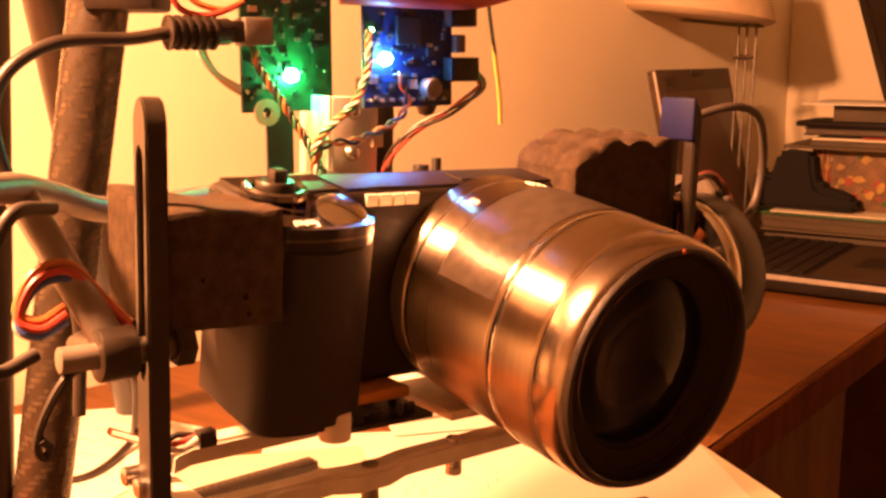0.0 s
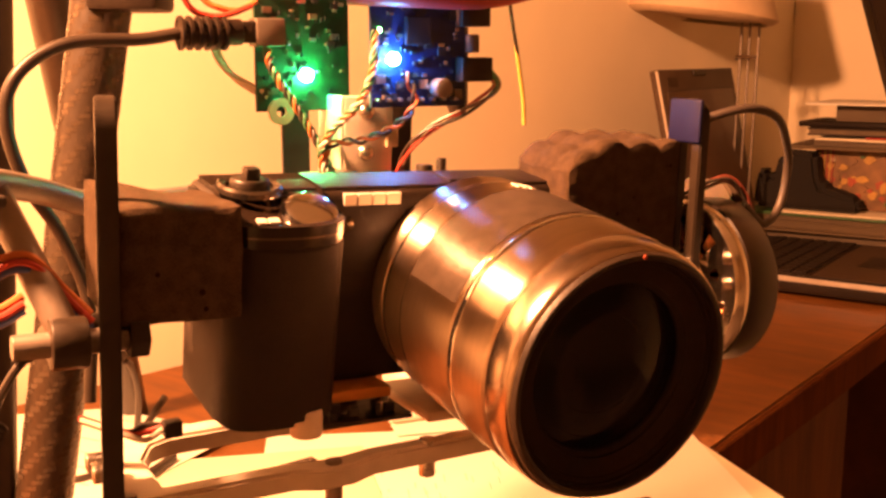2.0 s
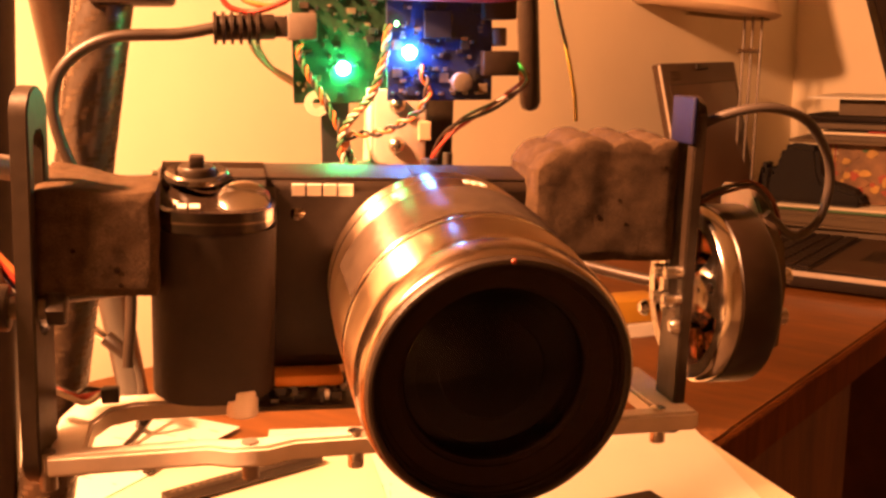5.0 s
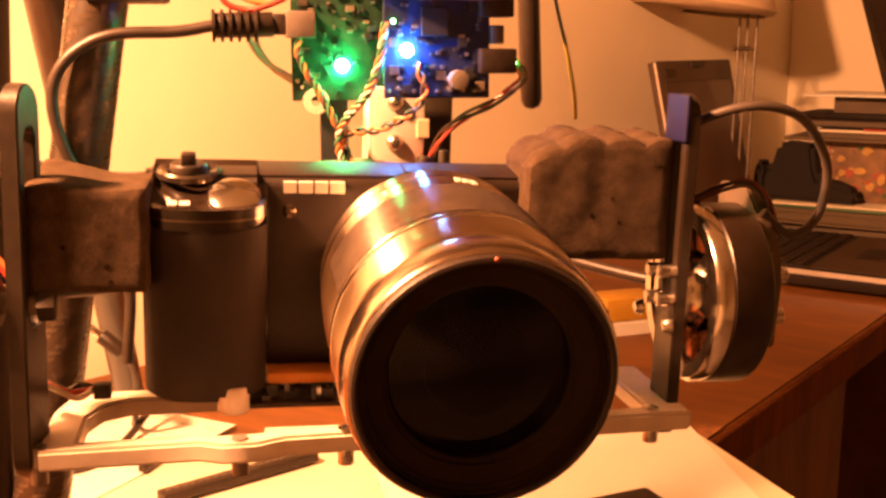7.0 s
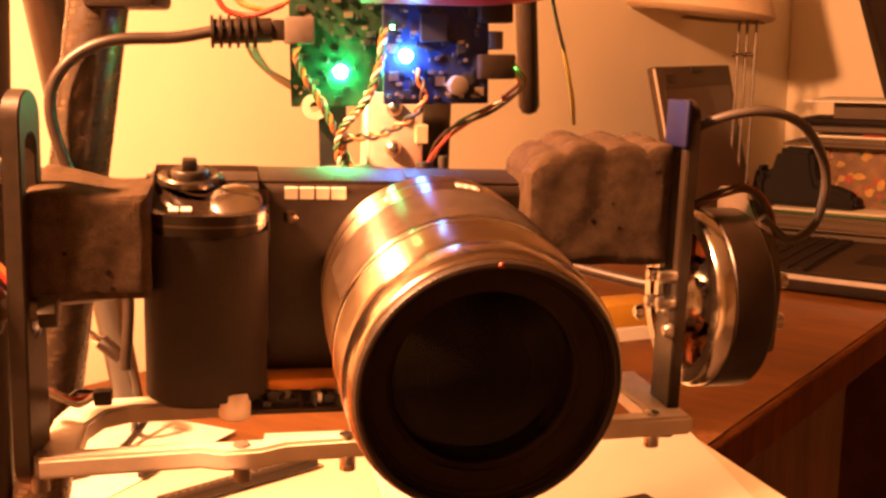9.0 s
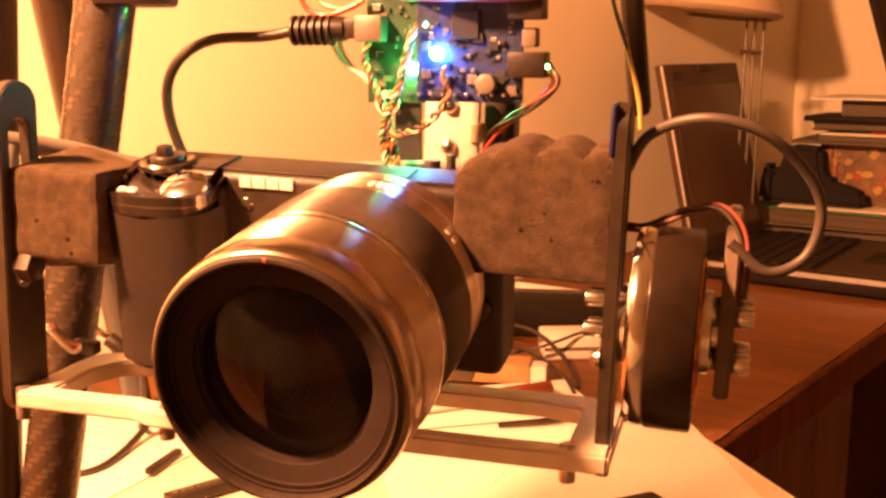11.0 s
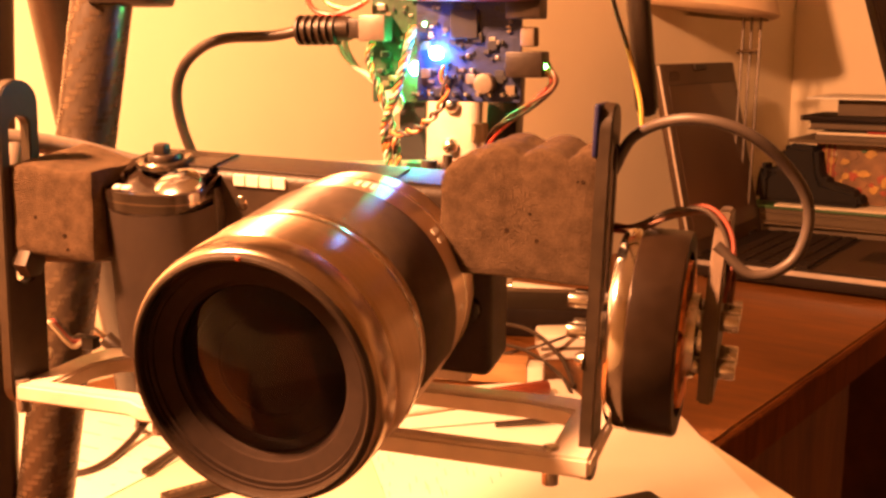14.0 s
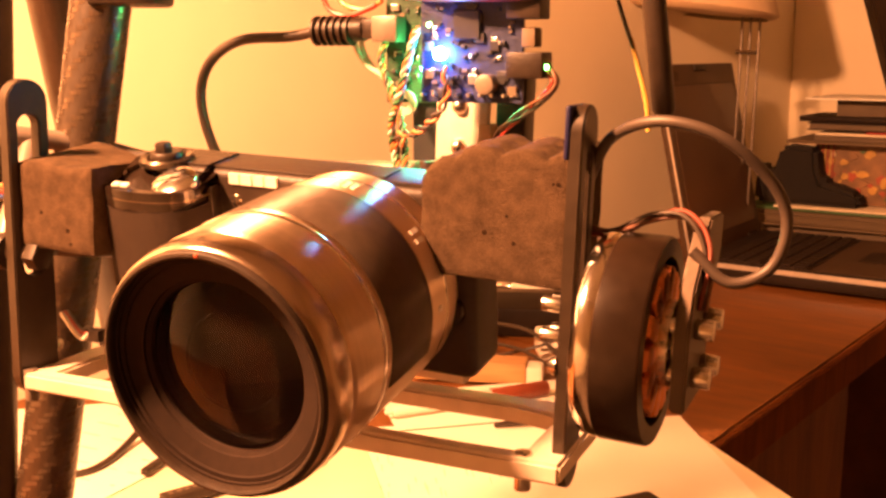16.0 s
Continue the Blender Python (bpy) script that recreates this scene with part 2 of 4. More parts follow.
def slab(outline, z0, z1, bevel=0.0, m=None, bm=None, hole=None):
    """A plate from an outline of (x, y), with thickness, and one hole of the same count of corners if given."""
    own = bmesh.new()
    n = len(outline)
    lo = [own.verts.new((x, y, z0)) for x, y in outline]
    hi = [own.verts.new((x, y, z1)) for x, y in outline]
    for i in range(n):
        j = (i + 1) % n
        own.faces.new((lo[i], lo[j], hi[j], hi[i]))
    if hole:
        k0 = [own.verts.new((x, y, z0)) for x, y in hole]
        k1 = [own.verts.new((x, y, z1)) for x, y in hole]
        for i in range(n):
            j = (i + 1) % n
            own.faces.new((k0[j], k0[i], k1[i], k1[j]))
            own.faces.new((hi[i], hi[j], k1[j], k1[i]))
            own.faces.new((lo[j], lo[i], k0[i], k0[j]))
    else:
        own.faces.new(hi)
        own.faces.new(lo[::-1])
    bmesh.ops.recalc_face_normals(own, faces=own.faces[:])
    if bevel:
        bmesh.ops.bevel(own, geom=[e for e in own.edges if len(e.link_faces) == 2 and e.calc_face_angle() > 0.6], offset=bevel, segments=2, affect="EDGES")
    return join(bm, own, m)


TURNING = []


HUNG = pose(0.0030, 0.0023, 0.0019) @ pose(0, 0, 0, 0.23, 0.15)                     # the carried frame under the electronics
LEAN = HUNG @ pose(-0.02, 0, 0.02) @ pose(0, 0, 0, 0, 1.9) @ pose(0.02, 0, -0.02)     # it hangs a little low on one side


def turning(ob, own=Matrix()):
    """A thing that turns with the gimbal; it is built round the gimbal's origin, in metres."""
    ob.matrix_basis = pose(*PIVOT) @ own
    TURNING.append((ob, own))
    return ob


# ---- the setting: the desk stands at an angle, its edge runs along (0.617, 0.787) ----
EDGE = math.degrees(math.atan2(0.787, 0.617))
DESK = Matrix.Translation((0.21, 0.367, 0)) @ pose(0, 0, 0, 0, 0, EDGE)   # x along the front edge, y to the wall
ROOM = Matrix.Translation((-0.262, 0.503, 0)) @ pose(0, 0, 0, 0, 0, 46.5)      # x along the wall behind the desk


def desk():
    d = thing("desk", "brown varnished wooden desk with worn front edge", "desk", at=DESK)
    part("desktop", slab([(-0.95, 0.0), (0.985, 0.0), (1.015, 0.337), (-0.95, 0.522)], -0.03, 0, 0.002), WOOD, d)
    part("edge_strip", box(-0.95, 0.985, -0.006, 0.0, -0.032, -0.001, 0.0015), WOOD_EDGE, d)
    part("bare_patch", slab([(0.0, 0.001), (-0.005, 0.014), (-0.014, 0.017), (-0.022, 0.011), (-0.040, 0.001)], 0.0001, 0.0005), BARE, d, "worn bare wood at the edge")
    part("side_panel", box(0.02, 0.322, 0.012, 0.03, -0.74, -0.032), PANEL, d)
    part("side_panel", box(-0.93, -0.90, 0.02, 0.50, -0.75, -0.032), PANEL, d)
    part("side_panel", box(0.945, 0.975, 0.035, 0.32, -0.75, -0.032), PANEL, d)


def setting():
    a = part("wall_back", box(-1.6, 1.22, 0, 0.1, -0.75, 1.75), WALL)
    b = part("wall_side", box(1.22, 1.32, -3.0, 0.1, -0.75, 1.75), WALL)
    # front wall, end wall and ceiling are unseen, added for bounced light
    c = part("wall_front", box(-1.6, 1.22, -3.0, -2.9, -0.75, 1.75), WALL_FILL)
    d = part("wall_end", box(-1.7, -1.6, -3.0, 0.1, -0.75, 1.75), WALL)
    f = part("floor", box(-1.7, 1.32, -3.0, 0.1, -0.85, -0.75), FLOOR)
    g = part("ceiling", box(-1.7, 1.32, -3.0, 0.1, 1.75, 1.85), CEIL)
    for ob, lab in ((a, "unseen wall added to close the room behind the desk"), (b, "cream painted side wall"), (c, "unseen wall added to close the room"), (d, "unseen wall added to close the room"),
                    (f, "dark carpeted floor under the desk"), (g, "unseen white ceiling added to close the room")):
        ob.matrix_basis = ROOM
        tagged(ob, lab, ob.name.split("_")[0], kind="structure")


setting()
desk()


# ---- the camera that the gimbal carries: built round its lens mount, nose pitched down ----
def photo_camera():
    c = turning(thing("photo_camera", "black mirrorless camera with silver zoom lens, held in a gimbal", "camera"), LEAN)
    M = Matrix.Translation((-0.0041, -0.0382, 0.0232)) @ pose(0, 0, 0, 7.5)
    # body: x to the viewer's right, front at y = 0
    bm = box(-0.0775, 0.036, 0.0, 0.020, -0.027, 0.0282, 0.003, 3, m=M)
    part("body", bm, BLACK, c, smooth=True)
    part("top_plate", box(-0.060, 0.034, 0.002, 0.018, 0.0280, 0.0288, 0.0004, m=M), BLACK, c, smooth=True)
    # grip with rounded front
    out = []
    for i in range(17):
        a = math.pi * i / 16
        out.append((-0.0622 + 0.0162 * math.cos(a), -0.0195 * abs(math.sin(a)) ** 0.36))
    out += [(-0.0784, 0.018), (-0.046, 0.018)]
    part("grip", slab(out, -0.029, 0.0215, 0.0022, m=M), RUBBER, c, "black rubber hand grip", smooth=True)
    bs = slab(out, 0.0222, 0.0295, 0.0026)
    for v in bs.verts:
        if v.co.z > 0.026:
            v.co.z -= 0.44 * max(0.0, -v.co.y)
    bmesh.ops.transform(bs, matrix=M, verts=bs.verts[:])
    part("shoulder", bs, BLACK_GLOSS, c, "glossy shoulder above the grip", smooth=True)
    part("trim_line", slab([(-0.0622 + (x + 0.0622) * 1.004, y * 1.004) for x, y in out], 0.02165, 0.0222, 0, m=M), DARK_CHROME, c, smooth=True)
    part("shutter_button", lathe([(0, 0.0024), (0.005, 0.0021), (0.0066, 0.0012), (0.0072, -0.0006), (0.0072, -0.004)], M @ pose(-0.0545, -0.0090, 0.0252, 25)), CHROME, c, "polished shutter button", smooth=True)
    part("power_ring", lathe([(0.0060, 0.0008), (0.0076, 0.0013), (0.0083, 0.0007), (0.0085, -0.0006)], M @ pose(-0.0665, 0.003, 0.0290, 4)), DARK_CHROME, c, smooth=True)
    part("power_lever", box(-0.0685, -0.0645, 0.000, 0.0040, 0.0305, 0.0345, 0.0008, m=M), BLACK, c, smooth=True)
    part("dial", lathe([(0, 0.0018), (0.0045, 0.0016), (0.005, 0.001), (0.005, -0.001)], M @ pose(-0.0665, 0.003, 0.0298)), ANODISED, c, smooth=True)
    for x0, x1 in ((-0.0710, -0.0688), (-0.0682, -0.0656)):
        part("model_mark", box(x0, x1, -0.0010, 0.0010, -0.0003, 0.0003, m=M @ pose(0, -0.0165, 0.0257, 16.7)), LETTER, c)
    # a maker's mark, kept as plain bars
    for x0, x1, h in MARK:
        part("maker_mark", box(-0.0334 + x0, -0.0334 + x1, -0.0006, 0.001, 0.0258 - h, 0.0258 + h, m=M), LETTER, c)
    part("focus_lamp", lathe([(0, 0.0006), (0.0016, 0.0004), (0.002, 0), (0.002, -0.001)], M @ pose(-0.0400, 0, 0.0190, 90), 20), DARK_CHROME, c, smooth=True)
    part("lens_release", lathe([(0, 0.002), (0.004, 0.0016), (0.0045, 0), (0.0045, -0.001)], M @ pose(0.029, 0, -0.006, 90), 24), BLACK_GLOSS, c, smooth=True)
    part("front_ridge", box(-0.0475, -0.0455, -0.0045, 0.002, -0.02, 0.024, 0.0008, m=M), BLACK_GLOSS, c, smooth=True)
    part("accessory_cover", box(-0.008, 0.008, 0.004, 0.014, 0.0288, 0.0295, 0.0003, m=M), BLACK, c)
    # lens: turned about its own z, which runs out of the mount
    LM = M @ pose(0, 0, 0, 90)
    K = 1.073

    def ring(name, profile, material, parent, label="", n=128):
        return part(name, lathe([(r, h * K) for r, h in profile], None, n), material, parent, label, smooth=True)
    ln = ring("lens", [(0.0290, 0.0), (0.0312, 0.0002), (0.0314, 0.001), (0.0314, 0.0060), (0.0309, 0.0064), (0.0309, 0.0070), (0.0315, 0.0074), (0.0318, 0.0085), (0.0318, 0.0168)], SATIN, c, "brushed silver lens barrel")
    ln.matrix_basis = LM
    ring("zoom_ring", [(0.0315, 0.0165), (0.0315, 0.0172), (0.0319, 0.0175), (0.0322, 0.0186), (0.0322, 0.0396), (0.0319, 0.0402), (0.0309, 0.0406)], SATIN, ln)
    ring("focus_ring", [(0.0305, 0.0406), (0.0305, 0.0416), (0.0321, 0.0421), (0.0323, 0.0428), (0.0323, 0.0555), (0.0321, 0.0560), (0.0314, 0.0564)], SATIN, ln)
    ring("front_ring", [(0.0312, 0.0562), (0.0312, 0.0570), (0.0320, 0.0573), (0.0321, 0.0580), (0.0320, 0.0618), (0.0316, 0.0640), (0.0310, 0.0652), (0.0306, 0.0654)], FRONT_METAL, ln)
    ring("filter_rim", [(0.0307, 0.0645), (0.0307, 0.0655), (0.0301, 0.0665), (0.0294, 0.0667), (0.0288, 0.0663), (0.0286, 0.0654), (0.0286, 0.0642)], BLACK, ln, "black filter rim")
    ring("baffle_ring", [(0.0287, 0.0644), (0.0280, 0.0644), (0.0279, 0.0638), (0.0268, 0.0638), (0.0266, 0.0632), (0.0226, 0.0618), (0.0225, 0.0612), (0.0214, 0.0606), (0.0212, 0.0596)], INNER, ln, "matt black stepped ring round the glass")
    ring("inner_barrel", [(0.0213, 0.0600), (0.0206, 0.0584), (0.0180, 0.0580), (0.0176, 0.0572), (0.0120, 0.0568), (0.0116, 0.0560), (0, 0.0556)], INNER, ln, n=64)
    ring("front_glass", [(0, 0.0650), (0.006, 0.0645), (0.012, 0.0631), (0.017, 0.0614), (0.0212, 0.0599), (0.0212, 0.0594), (0.017, 0.0586), (0.008, 0.0578), (0, 0.0575)], GLASS_DARK, ln, "dark coated front lens element", n=64)
    ring("edge_ring", [(0.0316, 0.0412), (0.0322, 0.0414), (0.0326, 0.0420), (0.03265, 0.0428), (0.0325, 0.0434), (0.0319, 0.0438)], CHROME, ln, "bright bevelled edge")
    ring("edge_ring", [(0.0312, 0.0066), (0.0317, 0.0072), (0.0319, 0.0080), (0.0317, 0.0086), (0.0313, 0.0086)], CHROME, ln, "bright bevelled edge")
    tp = bmesh.new()
    arc = [radians(-18 + 178 * i / 48) for i in range(49)]
    loops = []
    for r, z in ((0.0323, 0.0182), (0.0326, 0.0186), (0.0326, 0.0392), (0.0323, 0.0396)):
        loops.append([tp.verts.new((r * math.cos(a), r * math.sin(a), z * K)) for a in arc])
    for r0, r1 in zip(loops, loops[1:] + loops[:1]):
        for i in range(48):
            tp.faces.new((r0[i], r0[i + 1], r1[i + 1], r1[i]))
    tp.faces.new([r[0] for r in loops])
    tp.faces.new([r[-1] for r in loops][::-1])
    part("tape", tp, TAPE, ln, "dark tape wrapped over the zoom ring", smooth=True)
    for a in range(0, 360, 3):
        if (28 < a < 152 and a % 15) or 214 < a < 240 or 302 < a < 318:
            mm = pose(0, 0, 0, 0, 0, a) @ pose(0.0240, 0, 0.0608 * K, 0, 22)
            part("ring_print", box(-0.0007, 0.0007, -0.0004, 0.0004, -0.0004, 0.0002, m=mm), DIM_PRINT, ln)
    for a in (96, 100, 104, 140, 145, 60):
        mm = pose(0, 0, 0, 0, 0, 180 - a) @ pose(0.0317, 0, 0.0120 * K)
        part("barrel_mark", box(-0.0003, 0.0004, -0.0007, 0.0007, -0.0018, 0.0018, m=mm), LETTER, ln)
    part("index_dot", lathe([(0, 0.0006), (0.0009, 0.0005), (0.0011, 0)], pose(0.0317, 0, 0.0125 * K, 0, 90), 12), WHITEPL, ln)
    part("filter_mark", lathe([(0, 0.0004), (0.0005, 0.0003), (0.0007, 0)], pose(0, 0.0297, 0.0666 * K), 12), PRINT_RED, ln, "small red mark on the rim")
    return c


MARK = [(-0.0082, -0.0048, 0.0015), (-0.0042, -0.0004, 0.0015), (0.0002, 0.0037, 0.0015), (0.0043, 0.0082, 0.0015)]


def foam(name_label, x0, x1, y0, y1, z0, z1, waves, seed):
    f = turning(thing("foam_pad", name_label, "foam pad", group="foam pads of the gimbal"), LEAN)
    own = bmesh.new()
    bmesh.ops.create_cube(own, size=1.0)
    bmesh.ops.subdivide_edges(own, edges=own.edges[:], cuts=31, use_grid_fill=True)
    bmesh.ops.transform(own, matrix=Matrix.Translation(((x0 + x1) / 2, (y0 + y1) / 2, (z0 + z1) / 2)) @ Matrix.Diagonal((x1 - x0, y1 - y0, z1 - z0, 1)), verts=own.verts[:])
    cx, cy, cz = (x0 + x1) / 2, (y0 + y1) / 2, (z0 + z1) / 2
    for v in own.verts:
        u = (v.co.x - x0) / (x1 - x0)
        top = max(0, (v.co.z - cz) / (z1 - cz))
        n = noise.noise_vector(v.co * 120 + Vector((seed, 0, 0)))
        n2 = noise.noise_vector(v.co * 600 + Vector((seed, 3, 0)))
        # rounded corners
        q = Vector(((v.co.x - cx) / (x1 - cx), (v.co.y - cy) / (y1 - cy), (v.co.z - cz) / (z1 - cz)))
        s = sorted((abs(q.x), abs(q.y), abs(q.z)))
        if s[1] > 0.86:
            v.co = Vector((cx, cy, cz)) + (v.co - Vector((cx, cy, cz))) * (1 - 0.035 * (s[1] - 0.86) / 0.14)
        v.co += n * 0.00035 + n2 * 0.00010
        v.co.z += top * waves(u, (v.co.y - y0) / (y1 - y0))
    part("pad", own, FOAM, f, smooth=True)
    rnd = random.Random(seed)
    for i in range(6):
        px, pz, r = rnd.uniform(x0 + 0.004, x1 - 0.004), rnd.uniform(z0 + 0.003, z1 - 0.006), rnd.uniform(0.0005, 0.0012)
        part("pore", lathe([(0, 0.0001), (r * 0.6, 0.0001), (r, -0.0004)], pose(px, y0 + 0.0001, pz, 90), 10), PORE, f, "dark torn pore")
    return f


def gimbal():
    g = turning(thing("camera_gimbal", "camera gimbal with black side plates, brushless motor and aluminium frame", "gimbal"), LEAN)
    RX = 0.0622          # inner face of the plate on the motor's side
    # slotted side plates, upright, thin in x
    def plate(x0, x1, y0, y1, z0, z1, slot, turned_by=Matrix()):
        w = (y1 - y0) / 2
        yc = (y0 + y1) / 2
        out, hole = [], []
        for i in range(13):
            a = math.pi * i / 12
            out.append((yc + w * math.cos(a), z1 - w + w * math.sin(a)))
            hole.append((yc + slot * math.cos(a), z1 - 2.0 * w + slot * math.sin(a)))
        for i in range(13):
            a = math.pi + math.pi * i / 12
            out.append((yc + w * math.cos(a), z0 + w + w * math.sin(a)))
            hole.append((yc + slot * math.cos(a), z0 + 6 * w + slot * math.sin(a)))
        mm = Matrix(((0, 0, 1, 0), (1, 0, 0, 0), (0, 1, 0, 0), (0, 0, 0, 1)))
        return slab(out, x0, x1, 0.0004, m=turned_by @ mm, hole=hole)
    part("side_plate", plate(-0.1115, -0.1070, -0.0645, -0.0505, -0.0235, 0.0753, 0.0036, pose(-0.109, -0.0575, 0, 0, 0, -10) @ pose(0.109, 0.0575, 0)), ANODISED, g, "black slotted side plate", smooth=True)
    part("side_plate", plate(RX, RX + 0.0035, -0.0575, -0.0445, -0.021, 0.0772, 0.0024), ANODISED, g, "black slotted side plate", smooth=True)
    for y, z in ((-0.0555, 0.0280), (-0.0475, 0.0270), (-0.0555, 0.0200), (-0.0475, 0.0190)):
        part("screw", rod((RX - 0.0048, y, z), (RX + 0.0002, y, z), 0.0020, 14), BOLT, g, smooth=True)
    # thin patch added for the blue diode light reflected by the plate
    part("plate_cap", box(RX - 0.0012, RX + 0.0004, -0.0578, -0.0442, 0.0640, 0.0770, 0.0007, 3), BLUE_SHINE, g, "dark blue patch for the diode's light on the plate's inner face", smooth=True)
    # base frame: a ring with two long bars
    out = [(-0.1075, -0.0650), (-0.080, -0.0650), (-0.068, -0.0650), (-0.062, -0.0680), (-0.053, -0.0680), (-0.046, -0.0650), (0.045, -0.0650), (0.0668, -0.0650), (0.0668, -0.022), (0.050, -0.020), (-0.02, -0.020), (-0.095, -0.020), (-0.105, -0.024), (-0.1075, -0.034)]
    hole = [(-0.098, -0.0590), (-0.080, -0.0590), (-0.068, -0.0590), (-0.062, -0.0605), (-0.053, -0.0605), (-0.046, -0.0590), (0.041, -0.0590), (0.0555, -0.0585), (0.0555, -0.031), (0.043, -0.028), (-0.02, -0.028), (-0.088, -0.028), (-0.094, -0.031), (-0.098, -0.040)]
    tilt = pose(0.03, 0, -0.014, 0, -1.6) @ pose(-0.03, 0, 0.014)
    part("base_frame", slab(out, -0.0165, -0.0110, 0.0009, hole=hole, m=tilt), ALU, g, "bare aluminium base frame", smooth=True)
    for x, y in ((-0.030, -0.0622), (-0.0575, -0.0645), (-0.107, -0.062), (0.056, -0.061)):
        part("bolt", rod(tilt @ Vector((x, y, -0.0205)), tilt @ Vector((x, y, -0.0103)), 0.0022, 12), BOLT if x > -0.04 else GREY_METAL, g, smooth=True)
    for x, y in ((-0.1135, -0.057), (-0.1135, -0.049)):
        part("bolt", rod((x, y, -0.010), (x + 0.006, y, -0.010), 0.0022, 12), BOLT, g, smooth=True)
    # slide rail under the camera with a small sensor board
    part("slide_rail", box(-0.026, 0.004, -0.0555, -0.024, -0.0108, -0.0078, 0.0008), ALU, g, smooth=True)
    sb = part("sensor_board", box(-0.056, -0.028, -0.0500, -0.0270, -0.0105, -0.0092, 0.0002), BLACK, g, "small sensor circuit board")
    rnd = random.Random(5)
    for i in range(34):
        x, y, h = rnd.uniform(-0.055, -0.031), rnd.uniform(-0.0495, -0.029), rnd.uniform(0.0008, 0.0035)
        part("component", box(x, x + rnd.uniform(0.0012, 0.003), y, y + 0.0013, -0.0092, -0.0092 + h, 0.0002), SOLDER if i % 5 == 0 else CHIP, sb)
    part("rubber_pad", box(-0.0500, -0.0310, -0.0430, -0.0300, -0.0062, -0.0030, 0.0008), ORANGE, g, "orange rubber pad under the camera", smooth=True)
    part("clamp_screw", rod((-0.0590, -0.0500, -0.0110), (-0.0590, -0.0500, -0.0035), 0.0042, 16), ALU, g, smooth=True)
    # tilt motor on the right
    MX = RX + 0.003       # the motor stands off the plate on its hub
    C = Vector((0.0, -0.0450, 0.0195))
    X = pose(MX + 0.0036, C.y, C.z, 0, 90) @ Matrix.Diagonal((1.03, 1.03, 1.1, 1))
    mo = part("tilt_motor", lathe([(0.0205, 0.0), (0.0242, 0.0), (0.0250, 0.0007), (0.0253, 0.002), (0.0253, 0.0040), (0.0250, 0.0045), (0.0209, 0.0045), (0.0205, 0.0040), (0.0205, 0.0)], X, 72), CHROME, g, "brushless motor with bright flange and black drum", smooth=True)
    part("flange_hub", lathe([(0, -0.0030), (0.0100, -0.0030), (0.0108, 0.0004), (0.0108, 0.0036), (0, 0.0036)], X, 48), CHROME, mo, smooth=True)
    arc = [math.radians(-27 + 54 * i / 11) for i in range(12)]
    sector = [(0.0212 * math.cos(t), 0.0212 * math.sin(t)) for t in arc] + [(0.0100 * math.cos(t), 0.0100 * math.sin(t)) for t in arc[::-1]]
    ring = []
    for x, y in sector:
        t = math.atan2(y, x - 0.0155)
        ring.append((0.0155 + 0.0019 * math.cos(t), 0.0019 * math.sin(t)))
    for k in range(3):
        # local x of the lathe frame points down, its y along the side
        part("spoke", slab(sector, 0.0003, 0.0032, 0.0, m=X @ pose(0, 0, 0, 0, 0, 252 + 120 * k), hole=ring), CHROME, mo)
    # backing disc added to darken the openings like the shaded inside
    part("stator", lathe([(0, 0.0072), (0.0246, 0.0072), (0.0246, 0.0068), (0, 0.0068)], X, 48), MOTOR_INSIDE, mo, "dark disc for the shaded inside behind the flange openings")
    for k in range(12):
        part("winding", box(-0.0021, 0.0021, 0.0115, 0.0196, 0.0042, 0.0070, 0.0010, m=X @ pose(0, 0, 0, 0, 0, 30 * k)), COPPER, mo, smooth=True)
    part("drum", lathe([(0.0250, 0.0044), (0.0255, 0.0048), (0.0255, 0.0146), (0.0250, 0.0152), (0.0205, 0.0152), (0.0205, 0.010)], X, 72), DRUM, mo, smooth=True)
    for k in range(14):
        a = 2 * math.pi * k / 14
        part("coil", box(-0.0028, 0.0028, 0.010, 0.0185, 0.0115, 0.0160, 0.0012, m=X @ pose(0, 0, 0, 0, 0, math.degrees(a))), COPPER, mo, smooth=True)
    part("hub", lathe([(0.0105, 0.010), (0.0105, 0.0180), (0.006, 0.0184), (0.006, 0.0216), (0, 0.0216)], X, 40), BOLT, mo, smooth=True)
    for k in range(4):
        a = math.radians(45 + 90 * k)
        p = Vector((MX + 0.0045, C.y + 0.0085 * math.cos(a), C.z + 0.0085 * math.sin(a)))
        part("standoff", rod(p + Vector((0.0155, 0, 0)), p + Vector((0.0208, 0, 0)), 0.0022, 12), BOLT, mo, smooth=True)
    for k in range(3):
        a = math.radians(90 + 120 * k)
        p = Vector((RX - 0.0012, C.y + 0.0125 * math.cos(a), C.z + 0.014 * math.sin(a)))
        part("bolt", lathe([(0, 0.0025), (0.0015, 0.0022), (0.0024, 0.001), (0.0026, 0)], Matrix.Translation(p + Vector((0.001, 0, 0))) @ pose(0, 0, 0, 0, -90), 14), BOLT, mo, smooth=True)
    # outer bracket with curved arm that leads back to the column
    mm = Matrix(((0, 0, 1, 0), (1, 0, 0, 0), (0, 1, 0, 0), (0, 0, 0, 1)))
    part("outer_bracket", slab([(C.y - 0.012, C.z - 0.014), (C.y + 0.012, C.z - 0.014), (C.y + 0.014, C.z + 0.01), (C.y + 0.024, C.z + 0.020), (C.y + 0.024, C.z + 0.030), (C.y + 0.006, C.z + 0.031), (C.y - 0.010, C.z + 0.016), (C.y - 0.013, C.z + 0.006)],
                               MX + 0.0252, MX + 0.0290, 0.0006, m=mm), DARK_METAL, g, "grey outer bracket of the motor", smooth=True)
